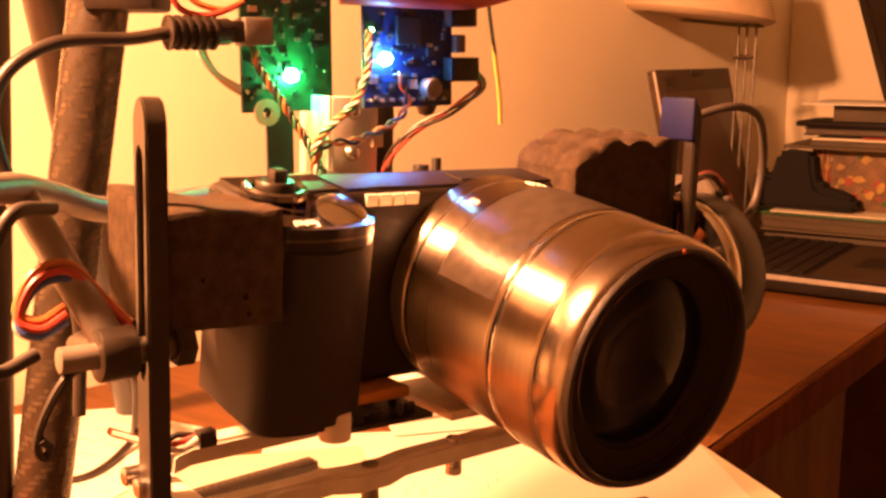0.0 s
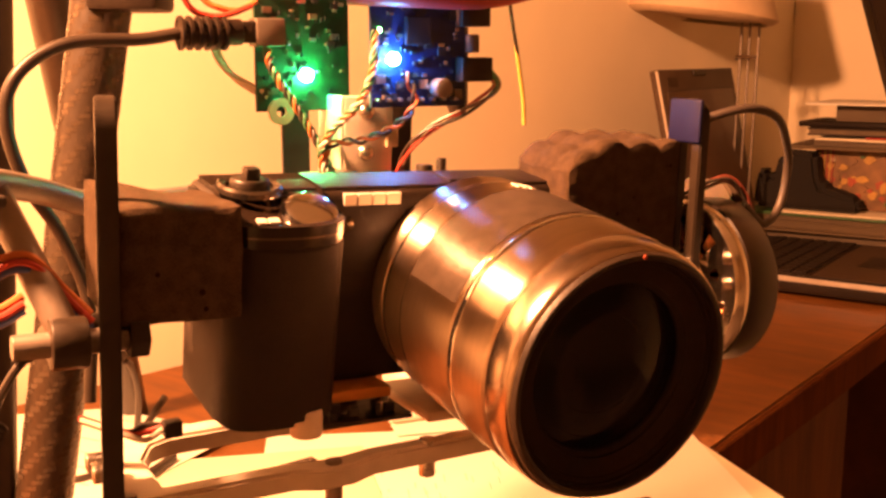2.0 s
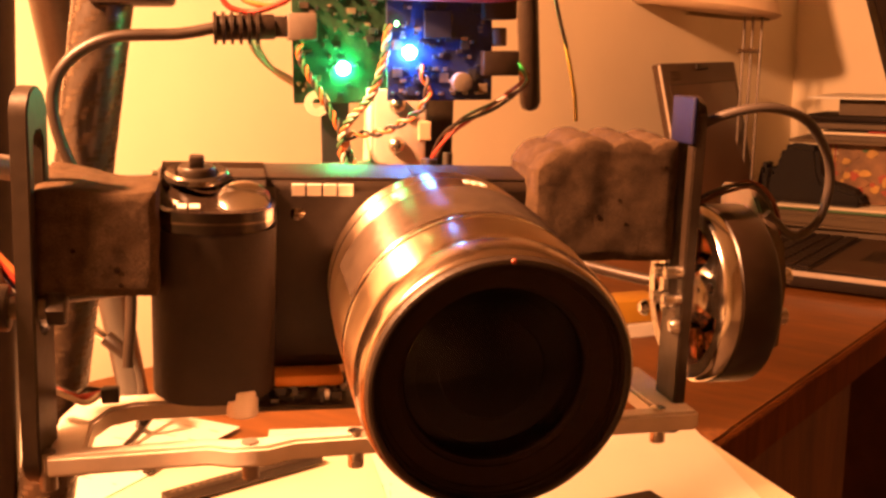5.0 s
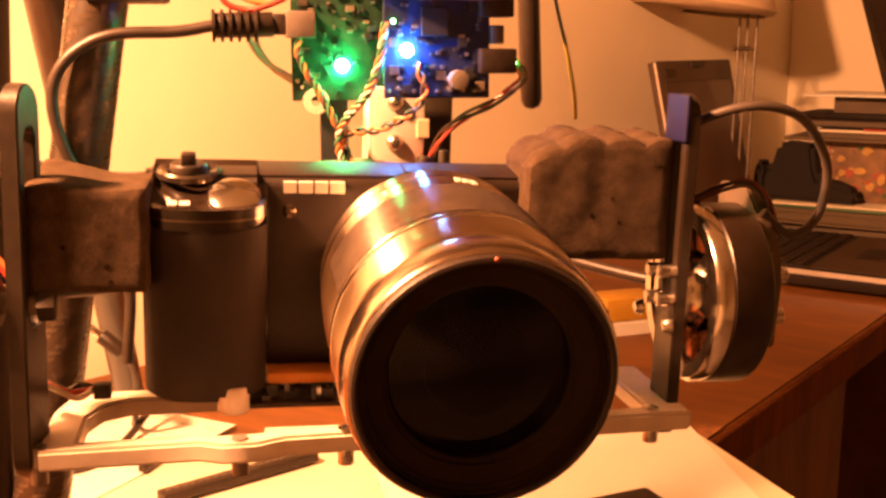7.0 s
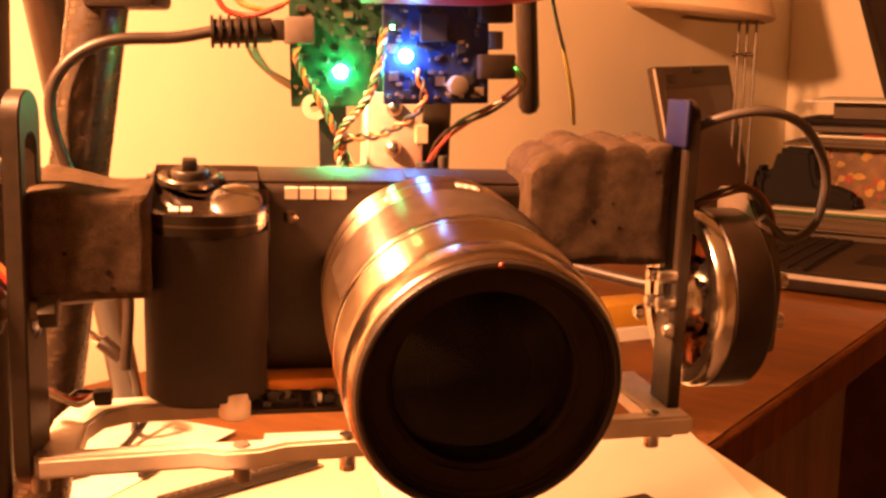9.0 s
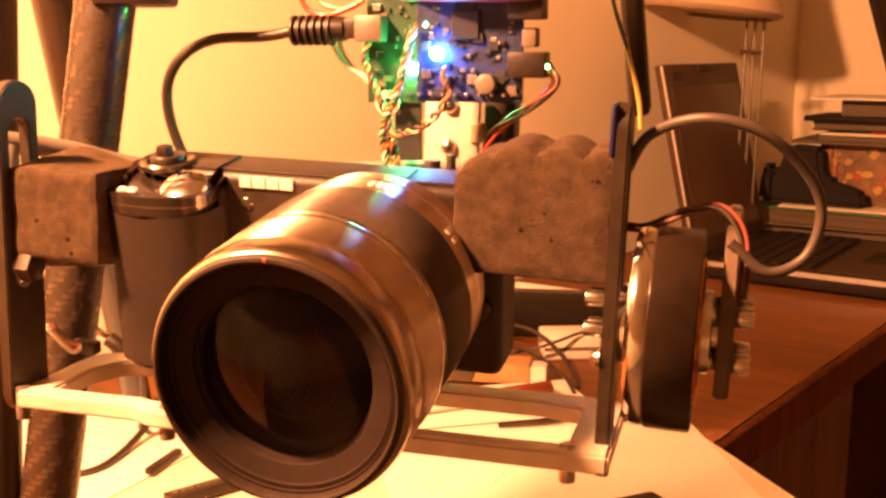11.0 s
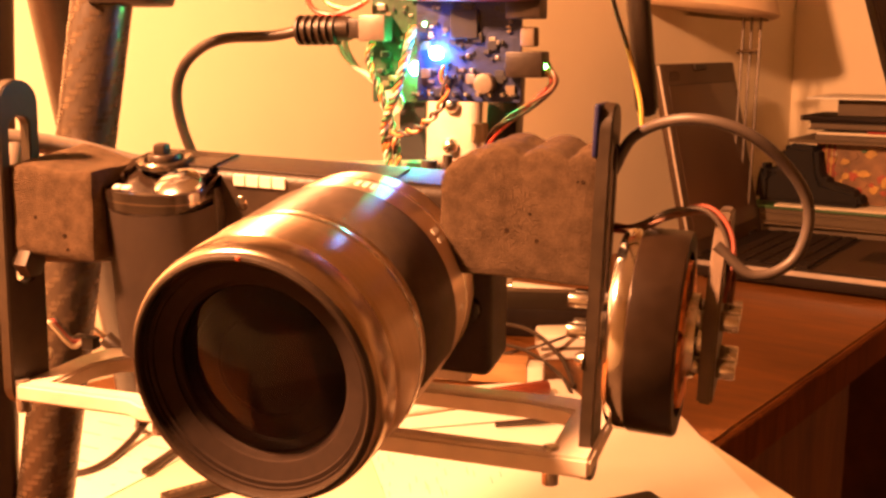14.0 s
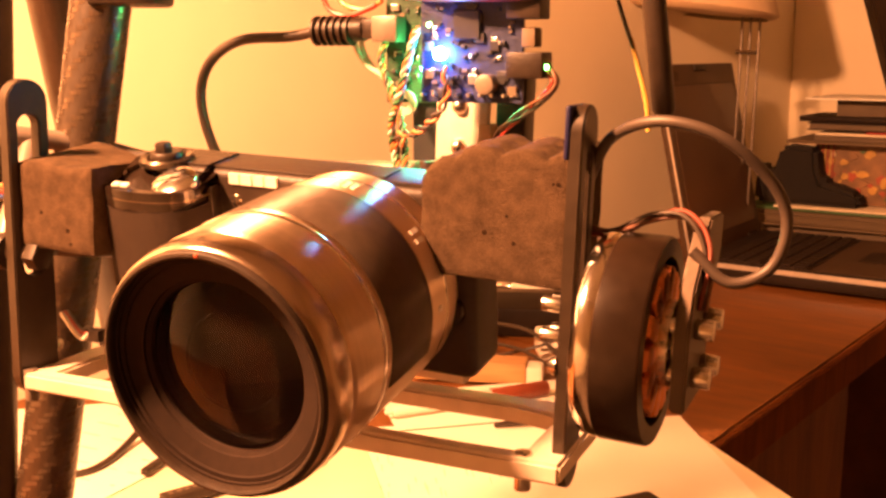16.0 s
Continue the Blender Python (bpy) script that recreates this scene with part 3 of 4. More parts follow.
    for k in range(4):
        a = math.radians(45 + 90 * k)
        p = Vector((MX + 0.0290, C.y + 0.0085 * math.cos(a), C.z + 0.0085 * math.sin(a)))
        part("bolt", rod(p, p + Vector((0.0045, 0, 0)), 0.0026, 14), BOLT, g, smooth=True)
    arm = [(MX + 0.0270, C.y + 0.012, C.z + 0.004), (MX + 0.0255, -0.030, 0.018), (0.080, -0.008, 0.014), (0.050, 0.020, 0.018), (0.012, 0.042, 0.030)]
    part("arm", cable(arm, 0.0020, 12), ANODISED, g, "black support arm", smooth=True)
    # left pivot and its bar
    part("pivot", rod((-0.130, -0.060, 0.022), (-0.103, -0.060, 0.022), 0.0028, 18), GREY_METAL, g, smooth=True)
    part("pivot_collar", rod((-0.1225, -0.060, 0.022), (-0.1145, -0.060, 0.022), 0.0058, 22), ANODISED, g, smooth=True)
    part("pivot_nut", rod((-0.106, -0.060, 0.022), (-0.1015, -0.060, 0.022), 0.0046, 6), ANODISED, g, smooth=True)
    bar = [(-0.1409, -0.050, 0.056), (-0.130, -0.035, 0.0545), (-0.118, -0.018, 0.0505), (-0.098, 0.0, 0.044), (-0.06, 0.025, 0.043), (-0.008, 0.036, 0.046)]
    part("arm", cable(bar, 0.0034, 12), GREY_METAL, g, "curved support arm", smooth=True)
    part("strut", rod((-0.118, -0.060, 0.022), (-0.1300, -0.034, 0.0535), 0.0036, 16), GREY_METAL, g, smooth=True)
    part("strut", rod((-0.119, -0.036, 0.0185), (-0.078, -0.030, 0.0215), 0.0028, 14), ANODISED, g, smooth=True)
    part("strut", rod((-0.119, -0.060, 0.022), (-0.119, -0.036, 0.0185), 0.0026, 14), ANODISED, g, smooth=True)
    # column with bolts between the arms and the electronics
    part("column", box(-0.0125, 0.006, 0.0335, 0.0365, 0.036, 0.0735, 0.0010), ALU, g, "grey aluminium column", smooth=True)
    part("column_side", box(-0.0135, -0.0115, 0.034, 0.054, 0.036, 0.0735, 0.0006), ALU, g, smooth=True)
    part("column_back", box(0.006, 0.017, 0.040, 0.050, 0.020, 0.080, 0.001), ANODISED, g, smooth=True)
    for z in (0.0685, 0.0545):
        part("bolt", lathe([(0, 0.0028), (0.0014, 0.0026), (0.0027, 0.0014), (0.003, 0)], pose(-0.0045, 0.0336, z, 90), 16), BOLT, g, smooth=True)
    for x in (0.0, 0.006):
        part("stud", rod((x, -0.001, -0.012), (x, -0.001, 0.0555 if x else 0.0535), 0.0016 if x else 0.0026, 14), ANODISED, g, smooth=True)
    part("rear_bar", box(-0.012, 0.016, -0.004, 0.002, -0.0165, -0.011, 0.0008), ALU, g, smooth=True)
    part("rear_bar", box(-0.012, -0.006, -0.021, -0.002, -0.0165, -0.011, 0.0008), ALU, g, smooth=True)
    return g


def boards():
    rnd = random.Random(11)
    b = turning(thing("controller_board", "dark blue circuit board with glowing blue diode", "circuit board", group="gimbal electronics"))
    part("board", box(-0.0060, 0.029, 0.0180, 0.0196, 0.072, 0.121, 0.0003), PCB_B, b)
    for i in range(110):
        x, z = rnd.uniform(-0.0055, 0.026), rnd.uniform(0.073, 0.118)
        w, h = rnd.choice(((0.0012, 0.0008), (0.002, 0.0012), (0.0008, 0.0016), (0.003, 0.003), (0.0012, 0.0012)))
        part("component", box(x, x + w, 0.0180 - rnd.uniform(0.0006, 0.0014), 0.0181, z, z + h, 0.0001), rnd.choice((CHIP, CHIP, SOLDER, CARDB)), b)
    part("chip", box(0.006, 0.015, 0.0163, 0.0181, 0.092, 0.101, 0.0003), CHIP, b)
    part("chip", box(-0.003, 0.004, 0.0166, 0.0181, 0.104, 0.110, 0.0003), CHIP, b)
    part("capacitor", rod((0.018, 0.0181, 0.078), (0.018, 0.0125, 0.078), 0.0032, 18), GREY_METAL, b, smooth=True)
    part("plug_block", box(0.025, 0.037, 0.013, 0.023, 0.080, 0.088, 0.0006), BLACK, b, smooth=True)
    part("plug_block", box(0.025, 0.036, 0.013, 0.023, 0.098, 0.106, 0.0006), BLACK, b, smooth=True)
    part("plug_block", box(0.029, 0.0335, 0.016, 0.023, 0.0895, 0.0955, 0.0006), CARDB, b, smooth=True)
    for i in range(8):
        x = -0.0045 + 0.0040 * i
        part("pin", rod((x, 0.0183, 0.0745), (x, 0.0150, 0.0745), 0.0006, 8), SOLDER, b)
    part("diode", lathe([(0, 0.0040), (0.0012, 0.0036), (0.0019, 0.0024), (0.0021, 0.0010), (0.0018, -0.0004)], pose(0.0012, 0.0178, 0.0875, 90), 16), BLUE_LED, b, "glowing blue diode")
    for x, y, z in ((-0.0030, 0.0178, 0.0965),):
        part("small_diode", lathe([(0, 0.0010), (0.0005, 0.0008), (0.0008, 0.0002), (0.0008, -0.0003)], pose(x, y, z, 90), 12), GREEN_GLOW, b, "small green glow of a diode")
    # glowing dot stands in for the green diode reflected on the plug
    part("small_diode", lathe([(0, 0.0008), (0.0005, 0.0006), (0.0008, 0.0002), (0.0008, -0.0003)], pose(0.0371, 0.0165, 0.0835, 0, 90), 12), GREEN_GLOW, b, "small green glow of a diode")
    part("connector", box(0.0075, 0.0120, 0.0345, 0.0405, 0.0575, 0.0640, 0.0004), SHADE, b, "cream plug at the column")
    k = turning(thing("sensor_hub_board", "green circuit board with glowing green diode", "circuit board", group="gimbal electronics"))
    part("board", box(-0.034, 0.000, 0.0480, 0.0496, 0.070, 0.121, 0.0003), PCB_G, k)
    for i in range(80):
        x, z = rnd.uniform(-0.032, -0.003), rnd.uniform(0.072, 0.117)
        w, h = rnd.choice(((0.0012, 0.0008), (0.002, 0.0012), (0.0008, 0.0016), (0.003, 0.002)))
        part("component", box(x, x + w, 0.0480 - rnd.uniform(0.0006, 0.0014), 0.0481, z, z + h, 0.0001), rnd.choice((CHIP, CHIP, SOLDER, CARDB)), k)
    part("lower_board", box(-0.0245, -0.0145, 0.0500, 0.0515, 0.044, 0.0715, 0.0003), CHIP, k)
    part("socket", box(-0.036, -0.026, 0.0400, 0.0485, 0.0915, 0.1005, 0.0006), GREY_METAL, k, "metal cable socket", smooth=True)
    part("tab", lathe([(0.0018, 0), (0.0045, 0), (0.0045, 0.0015), (0.0018, 0.0015), (0.0018, 0)], pose(-0.026, 0.0475, 0.070, 90), 24), ALU, k, smooth=True)
    part("diode", lathe([(0, 0.0042), (0.0013, 0.0038), (0.0021, 0.0026), (0.0023, 0.0010), (0.0020, -0.0004)], pose(-0.0167, 0.0478, 0.0820, 90), 16), GREEN_LED, k, "glowing green diode")
    top = turning(thing("battery_strap", "red strap across the top of the electronics", "strap"))
    part("strap", cable([(-0.012, 0.022, 0.1085), (0.01, 0.012, 0.1075), (0.035, 0.014, 0.108), (0.07, 0.030, 0.114)], 0.0042, 12), REDP, top, smooth=True)
    ant = turning(thing("receiver_antenna", "black rubber rod antenna hanging from the electronics", "antenna"))
    part("rod", rod((0.054, 0.066, 0.140), (0.061, 0.0785, 0.0645), 0.0042, 18, rounded=True), BLACK, ant, smooth=True)
    wi = turning(thing("antenna_wire", "thin yellow and black wire hanging free", "wire"))
    w = part("wire", cable([(0.050, 0.028, 0.125), (0.0555, 0.031, 0.103), (0.0612, 0.034, 0.085), (0.0642, 0.0355, 0.072)], 0.0007, 8), CABLE, wi)
    part("bare_end", cable([(0.0590, 0.033, 0.0925), (0.0621, 0.0345, 0.081), (0.0642, 0.0355, 0.072), (0.065, 0.036, 0.0633)], 0.0008, 8), W_YEL, wi)


def twisted(name, label, pts, mats, r=0.0006, pitch=0.009, spread=0.0009, own=Matrix()):
    t = turning(thing(name, label, "wires", group="gimbal wires"), own)
    line = spline(pts, 14)
    for k, mt in enumerate(mats):
        out, s = [], 0.0
        for i, p in enumerate(line):
            if i:
                s += (p - line[i - 1]).length
            d = (line[min(i + 1, len(line) - 1)] - line[max(i - 1, 0)]).normalized()
            u = d.cross(Vector((0.2, 0.9, 0.3))).normalized()
            v = d.cross(u)
            a = 2 * math.pi * (s / pitch + k / len(mats))
            out.append(p + spread * (math.cos(a) * u + math.sin(a) * v))
        part("wire", cable(out, r, 8, smooth=False), mt, t, smooth=True)
    return t


def cables():
    u = turning(thing("data_cable", "black data cable with ribbed plug", "cable"))
    plug = part("plug", rod((-0.0602, 0.0436, 0.0955), (-0.0400, 0.0436, 0.0960), 0.0042, 20), BLACK, u, "black ribbed plug", smooth=True)
    for pts, mt in (([(-0.060, 0.045, 0.112), (-0.056, 0.045, 0.1035), (-0.050, 0.045, 0.1010), (-0.044, 0.044, 0.1015), (-0.036, 0.044, 0.1045)], W_RED),
                    ([(-0.056, 0.046, 0.114), (-0.051, 0.046, 0.1060), (-0.046, 0.045, 0.1035), (-0.040, 0.045, 0.1030), (-0.034, 0.045, 0.1060)], W_ORANGE),
                    ([(-0.047, 0.050, 0.1010), (-0.0480, 0.050, 0.0910), (-0.0430, 0.050, 0.0835), (-0.0365, 0.050, 0.0795), (-0.0315, 0.0485, 0.0765)], W_WHITE),
                    ([(-0.045, 0.051, 0.1010), (-0.0455, 0.051, 0.0900), (-0.0410, 0.051, 0.0820), (-0.0350, 0.051, 0.0775), (-0.0300, 0.0485, 0.0745)], W_WHITE)):
        lead = turning(thing("power_lead", "thin coloured power lead beside the data plug", "wire", group="gimbal wires"))
        part("wire", cable(pts, 0.0010, 8), mt, lead, smooth=True)
    part("plug_tip", box(-0.0405, -0.034, 0.0405, 0.0465, 0.0925, 0.0995, 0.0008), BLACK, u, smooth=True)
    for i in range(6):
        x = -0.0598 + 0.0028 * i
        part("rib", lathe([(0.0040, -0.0006), (0.0054, -0.0005), (0.0054, 0.0005), (0.0040, 0.0006)], pose(x, 0.0436, 0.0955, 0, 90), 20), BLACK, plug, smooth=True)
    part("cord", cable([(-0.060, 0.0436, 0.0955), (-0.072, 0.0435, 0.0935), (-0.092, 0.043, 0.0925), (-0.1045, 0.043, 0.087), (-0.1115, 0.043, 0.078), (-0.1125, 0.043, 0.066), (-0.108, 0.044, 0.050), (-0.099, 0.046, 0.034), (-0.092, 0.046, 0.010), (-0.094, 0.044, -0.020)], 0.0020, 12), CABLE, u, smooth=True)
    twisted("sensor_wires", "twisted orange, green and grey wires below the board", [(-0.030, 0.046, 0.098), (-0.032, 0.040, 0.086), (-0.026, 0.036, 0.074), (-0.020, 0.032, 0.062), (-0.016, 0.026, 0.050), (-0.012, 0.012, 0.040)], (W_ORANGE, W_GREEN, W_GREY))
    twisted("diode_wires", "twisted orange and green wires looping from the board", [(-0.006, 0.015, 0.096), (-0.008, 0.012, 0.085), (-0.012, 0.014, 0.074), (-0.019, 0.022, 0.064), (-0.020, 0.026, 0.054), (-0.014, 0.020, 0.042)], (W_ORANGE, W_GREEN, W_WHITE))
    twisted("loop_wires", "twisted orange and grey wires looping under the board", [(0.004, 0.014, 0.083), (0.006, 0.011, 0.075), (0.002, 0.012, 0.068), (-0.008, 0.018, 0.062), (-0.018, 0.024, 0.060), (-0.020, 0.028, 0.050)], (W_ORANGE, W_GREY))
    twisted("servo_lead", "flat brown and red servo lead below the plugs", [(0.037, 0.018, 0.084), (0.040, 0.016, 0.078), (0.030, 0.020, 0.070), (0.018, 0.028, 0.062), (0.012, 0.034, 0.050), (0.012, 0.036, 0.036)], (W_BROWN, W_RED, CABLE), spread=0.0011, pitch=0.05)
    # grey loop from the right plate round to the bracket
    l = turning(thing("motor_cable", "thick grey cable looping from plate to bracket", "cable"), HUNG @ pose(-0.0058, 0.004, 0))
    part("cord", cable([(0.0705, -0.046, 0.055), (0.077, -0.051, 0.066), (0.090, -0.058, 0.0710), (0.104, -0.058, 0.068), (0.115, -0.053, 0.058), (0.119, -0.050, 0.048), (0.116, -0.050, 0.037), (0.107, -0.052, 0.033), (0.098, -0.052, 0.040)], 0.0014, 12), W_GREY, l, smooth=True)
    twisted("motor_leads", "brown, red and white motor leads beside the motor", [(0.0705, -0.047, 0.043), (0.078, -0.050, 0.044), (0.088, -0.053, 0.049), (0.096, -0.054, 0.0495), (0.1015, -0.056, 0.042), (0.1015, -0.060, 0.028)], (W_BROWN, W_DULLRED, W_GREY), pitch=0.05, own=HUNG @ pose(-0.0058, 0.010, -0.002))
    # bundle at the left pivot
    b = turning(thing("wire_bundle", "bundle of orange, green and white wires at the pivot", "wires"), HUNG)
    for k, (mt, dz, dy) in enumerate(((W_ORANGE, 0, 0), (W_GREEN, 0.0016, 0.0008), (W_WHITE, -0.0014, 0.001), (W_RED, 0.0008, -0.0014), (W_BLUE, -0.0008, -0.001), (W_ORANGE, 0.0024, -0.0004))):
        part("wire", cable([(x, y + dy, z + dz) for x, y, z in ((-0.112, -0.052, 0.027), (-0.117, -0.051, 0.033), (-0.1238, -0.050, 0.041), (-0.131, -0.050, 0.040), (-0.135, -0.051, 0.033), (-0.1315, -0.053, 0.0305), (-0.126, -0.053, 0.033))], 0.0009, 8), mt, b, smooth=True)
    h = turning(thing("loose_wire", "black wire with curled end below the pivot", "wire"), HUNG)
    part("wire", cable([(-0.1245, -0.060, 0.024), (-0.1288, -0.060, 0.0215), (-0.1333, -0.060, 0.0145), (-0.1352, -0.060, 0.0085), (-0.1339, -0.060, 0.0058), (-0.1326, -0.060, 0.0080), (-0.1345, -0.0605, 0.0100)], 0.0010, 8), CABLE, h, smooth=True)
    v = turning(thing("pivot_cable", "grey cable hanging past the pivot", "cable"), HUNG)
    part("cord", cable([(-0.130, -0.064, 0.0575), (-0.1387, -0.070, 0.0580), (-0.1433, -0.070, 0.0506), (-0.1464, -0.070, 0.0426), (-0.1466, -0.070, 0.0331), (-0.1445, -0.070, 0.0280), (-0.136, -0.068, 0.030)], 0.0014, 10), W_GREY, v, smooth=True)
    s = turning(thing("sensor_lead", "thin red and black lead with small plug under the camera", "wires"), HUNG)
    part("plug", box(-0.096, -0.0915, -0.0495, -0.0455, -0.0045, -0.0005, 0.0005), BLACK, s, smooth=True)
    for mt, d in ((W_RED, 0.0), (CABLE, 0.0014), (W_WHITE, -0.0014)):
        part("wire", cable([(-0.096, -0.047 + d, -0.002), (-0.100, -0.046 + d, -0.003 + d), (-0.104, -0.045 + d, -0.003), (-0.114, -0.040 + d, 0.001)], 0.0008, 8), mt, s, smooth=True)


photo_camera()
foam("grey foam block wedged between plate and camera grip", -0.1090, -0.0795, -0.0620, -0.0270, 0.0245, 0.0510, lambda u, v: 0.0035 * v * (1 - u) ** 2 + 0.0006 * math.sin(7 * u), 1)
foam("grey foam block with scalloped top beside the camera", 0.0200, 0.0621, -0.0500, -0.0230, 0.0300, 0.0642, lambda u, v: 0.0015 * v + 0.0026 * abs(math.sin(math.pi * 3.5 * (u + 0.05))) ** 0.6 + 0.0010 * abs(math.sin(math.pi * 2.6 * v + 0.6)) ** 0.6 - 0.0030 - 0.007 * max(0, 0.28 - u) / 0.28, 2)
gimbal()
boards()
cables()


# ---- the stand, the laptop and the clutter, which do not move ----
def bar_along(name, p, q, r, material, parent, label="", n=28):
    return part(name, rod(p, q, r, n), material, parent, label, smooth=True)


def stand():
    s = thing("gimbal_stand", "stand with carbon fibre tube legs and black clamps", "stand")
    a, b = Vector((-0.0850, 0.030, 0.40)), Vector((-0.1563, 0.030, 0.0))
    t = bar_along("leg", a, b, 0.0100, CARBON, s, "carbon fibre tube leg with woven sheen")
    d = (b - a).normalized()
    # woven twill: short raised strips in a diagonal ladder round the tube
    ax = d.to_track_quat("Z", "Y").to_matrix().to_4x4()
    vs, fs = [], []
    L = (b - a).length
    row = 0
    s0 = 0.0
    while s0 < L - 0.006:
        for k in range(8):
            ang = 2 * math.pi * (k / 8) + (row % 4) * 0.196
            i = len(vs)
            for q in range(4):
                da = 0.42 * q / 3
                for dz in (0.0, 0.0017):
                    vs.append(a + ax.to_3x3() @ Vector((0.01006 * math.cos(ang + da), 0.01006 * math.sin(ang + da), s0 + dz + 0.0011 * q / 3)))
            fs += [(i + 2 * q, i + 2 * q + 2, i + 2 * q + 3, i + 2 * q + 1) for q in range(3)]
        s0 += 0.0027
        row += 1
    me = bpy.data.meshes.new("weave")
    me.from_pydata([tuple(v) for v in vs], [], fs)
    me.materials.append(CARBON_W)
    w = new("weave", me)
    w.parent = t
    tagged(w, "woven carbon twill", kind="stuff")
    bar_along("leg", (-0.1372, 0.03, 0.40), (-0.1634, 0.03, 0.0), 0.0085, CARBON, s, "black tube leg")
    bar_along("brace", (-0.1741, 0.125, 0.389), (-0.2230, 0.416, 0.0), 0.0105, CARBON, s, "black diagonal brace")
    part("clamp", box(-0.108, -0.0845, 0.018, 0.043, 0.2785, 0.296, 0.002), BLACK, s, "black plastic clamp on the tube", smooth=True)
    part("crossbar", rod((-0.20, 0.03, 0.40), (0.26, 0.03, 0.40), 0.0095, 20), CARBON, s, smooth=True)
    part("crossbar", rod((-0.1741, 0.125, 0.39), (-0.085, 0.03, 0.40), 0.008, 20), CARBON, s, smooth=True)
    part("axle", rod((0, 0, GZ + 0.125), (0, 0.03, 0.398), 0.006, 20), ANODISED, s, smooth=True)
    return s


CARBON_W = mat("carbon_twill_thread", (0.13, 0.095, 0.065), 0.24, 0.6, var=0.3, scale=400)


def sheet(label, material, x, y, w, h, turn, z, curl=0.0, lines=0, group="papers on the desk"):
    p = thing("paper_sheet", label, "paper", group, at=pose(x, y, z, 0, 0, turn))
    own = bmesh.new()
    n = 14
    vs = [[own.verts.new((w * (i / n - 0.5), h * (j / n - 0.5), curl * ((i / n - 0.5) ** 2 + 0.6 * (j / n - 0.5) ** 2) * 4 * (1 if (i / n) > 0.5 else 0.3))) for j in range(n + 1)] for i in range(n + 1)]
    for i in range(n):
        for j in range(n):
            own.faces.new((vs[i][j], vs[i + 1][j], vs[i + 1][j + 1], vs[i][j + 1]))
    r = bmesh.ops.extrude_face_region(own, geom=own.faces[:])
    bmesh.ops.translate(own, vec=(0, 0, 0.0003), verts=[v for v in r["geom"] if isinstance(v, bmesh.types.BMVert)])
    part("sheet", own, material, p, smooth=True)
    rnd = random.Random(int(1000 * (x + 2 * y)))
    for k in range(lines):
        yy = h * (0.40 - 0.8 * k / max(lines, 1))
        x0 = -0.42 * w
        while x0 < 0.40 * w:
            ln = rnd.uniform(0.006, 0.022)
            part("print_bar", box(x0, min(x0 + ln, 0.43 * w), yy - 0.0005, yy + 0.0005, 0.0004, 0.0006), INK, p)
            x0 += ln + rnd.uniform(0.004, 0.02)
    return p


def pencil_strokes(x, y, turn):
    """faint upright strokes of unreadable writing on the large sheet"""
    t = bpy.data.objects["paper_sheet"]
    rnd = random.Random(21)
    for i in range(26):
        w = pose(x, y, 0.0022, 0, 0, turn).inverted() @ Vector((rnd.uniform(-0.045, 0.045), rnd.uniform(0.255, 0.315), 0.0022))
        h = rnd.uniform(0.004, 0.014)
        part("print_bar", box(w.x - 0.0003, w.x + 0.0003, w.y - h / 2, w.y + h / 2, 0.0003, 0.0005), INK, t)


def papers():
    def corner(cx, cy, w, h, turn):
        """centre of a sheet whose far right corner lies at cx, cy"""
        a = radians(turn)
        return cx - math.cos(a) * w / 2 + math.sin(a) * h / 2, cy - math.sin(a) * w / 2 - math.cos(a) * h / 2
    x, y = corner(0.1815, 0.3925, 0.297, 0.21, 6)
    sheet("white printed sheet lying on the desk", PAPER, x, y, 0.297, 0.21, 6, 0.0022)
    pencil_strokes(x, y, 6)
    x, y = corner(0.1838, 0.3640, 0.297, 0.21, 17)
    sheet("cream sheet under a white one", PAPER_OLD, x, y, 0.297, 0.21, 17, 0.0008)
    sheet("white sheet with handwriting on the desk", PAPER, -0.2140, 0.3190, 0.105, 0.148, -26, 0.0040, lines=6)
    sheet("cream sheet under a black strip", PAPER_OLD, -0.125, 0.258, 0.19, 0.13, 12, 0.0030)
    sheet("folded white sheet on the desk", PAPER, -0.32, 0.33, 0.21, 0.15, 12, 0.0012)
    sheet("small white sheet beside a wooden block", PAPER, 0.04, 0.415, 0.15, 0.08, 14, 0.0040)


def pen(label, p, q, r, body, cap, split=0.62):
    p, q = Vector(p), Vector(q)
    a = thing("marker_pen", label, "pen", "pens on the desk")
    s = p.lerp(q, split)
    part("barrel", rod(p, s, r * 0.72, 18, r2=r, rounded=False), body, a, smooth=True)
    part("cap", rod(s, q, r * 1.08, 18), cap, a, smooth=True)
    part("tip", rod(p - (q - p).normalized() * 0.006, p + (q - p).normalized() * 0.001, r * 0.3, 12), body, a, smooth=True)


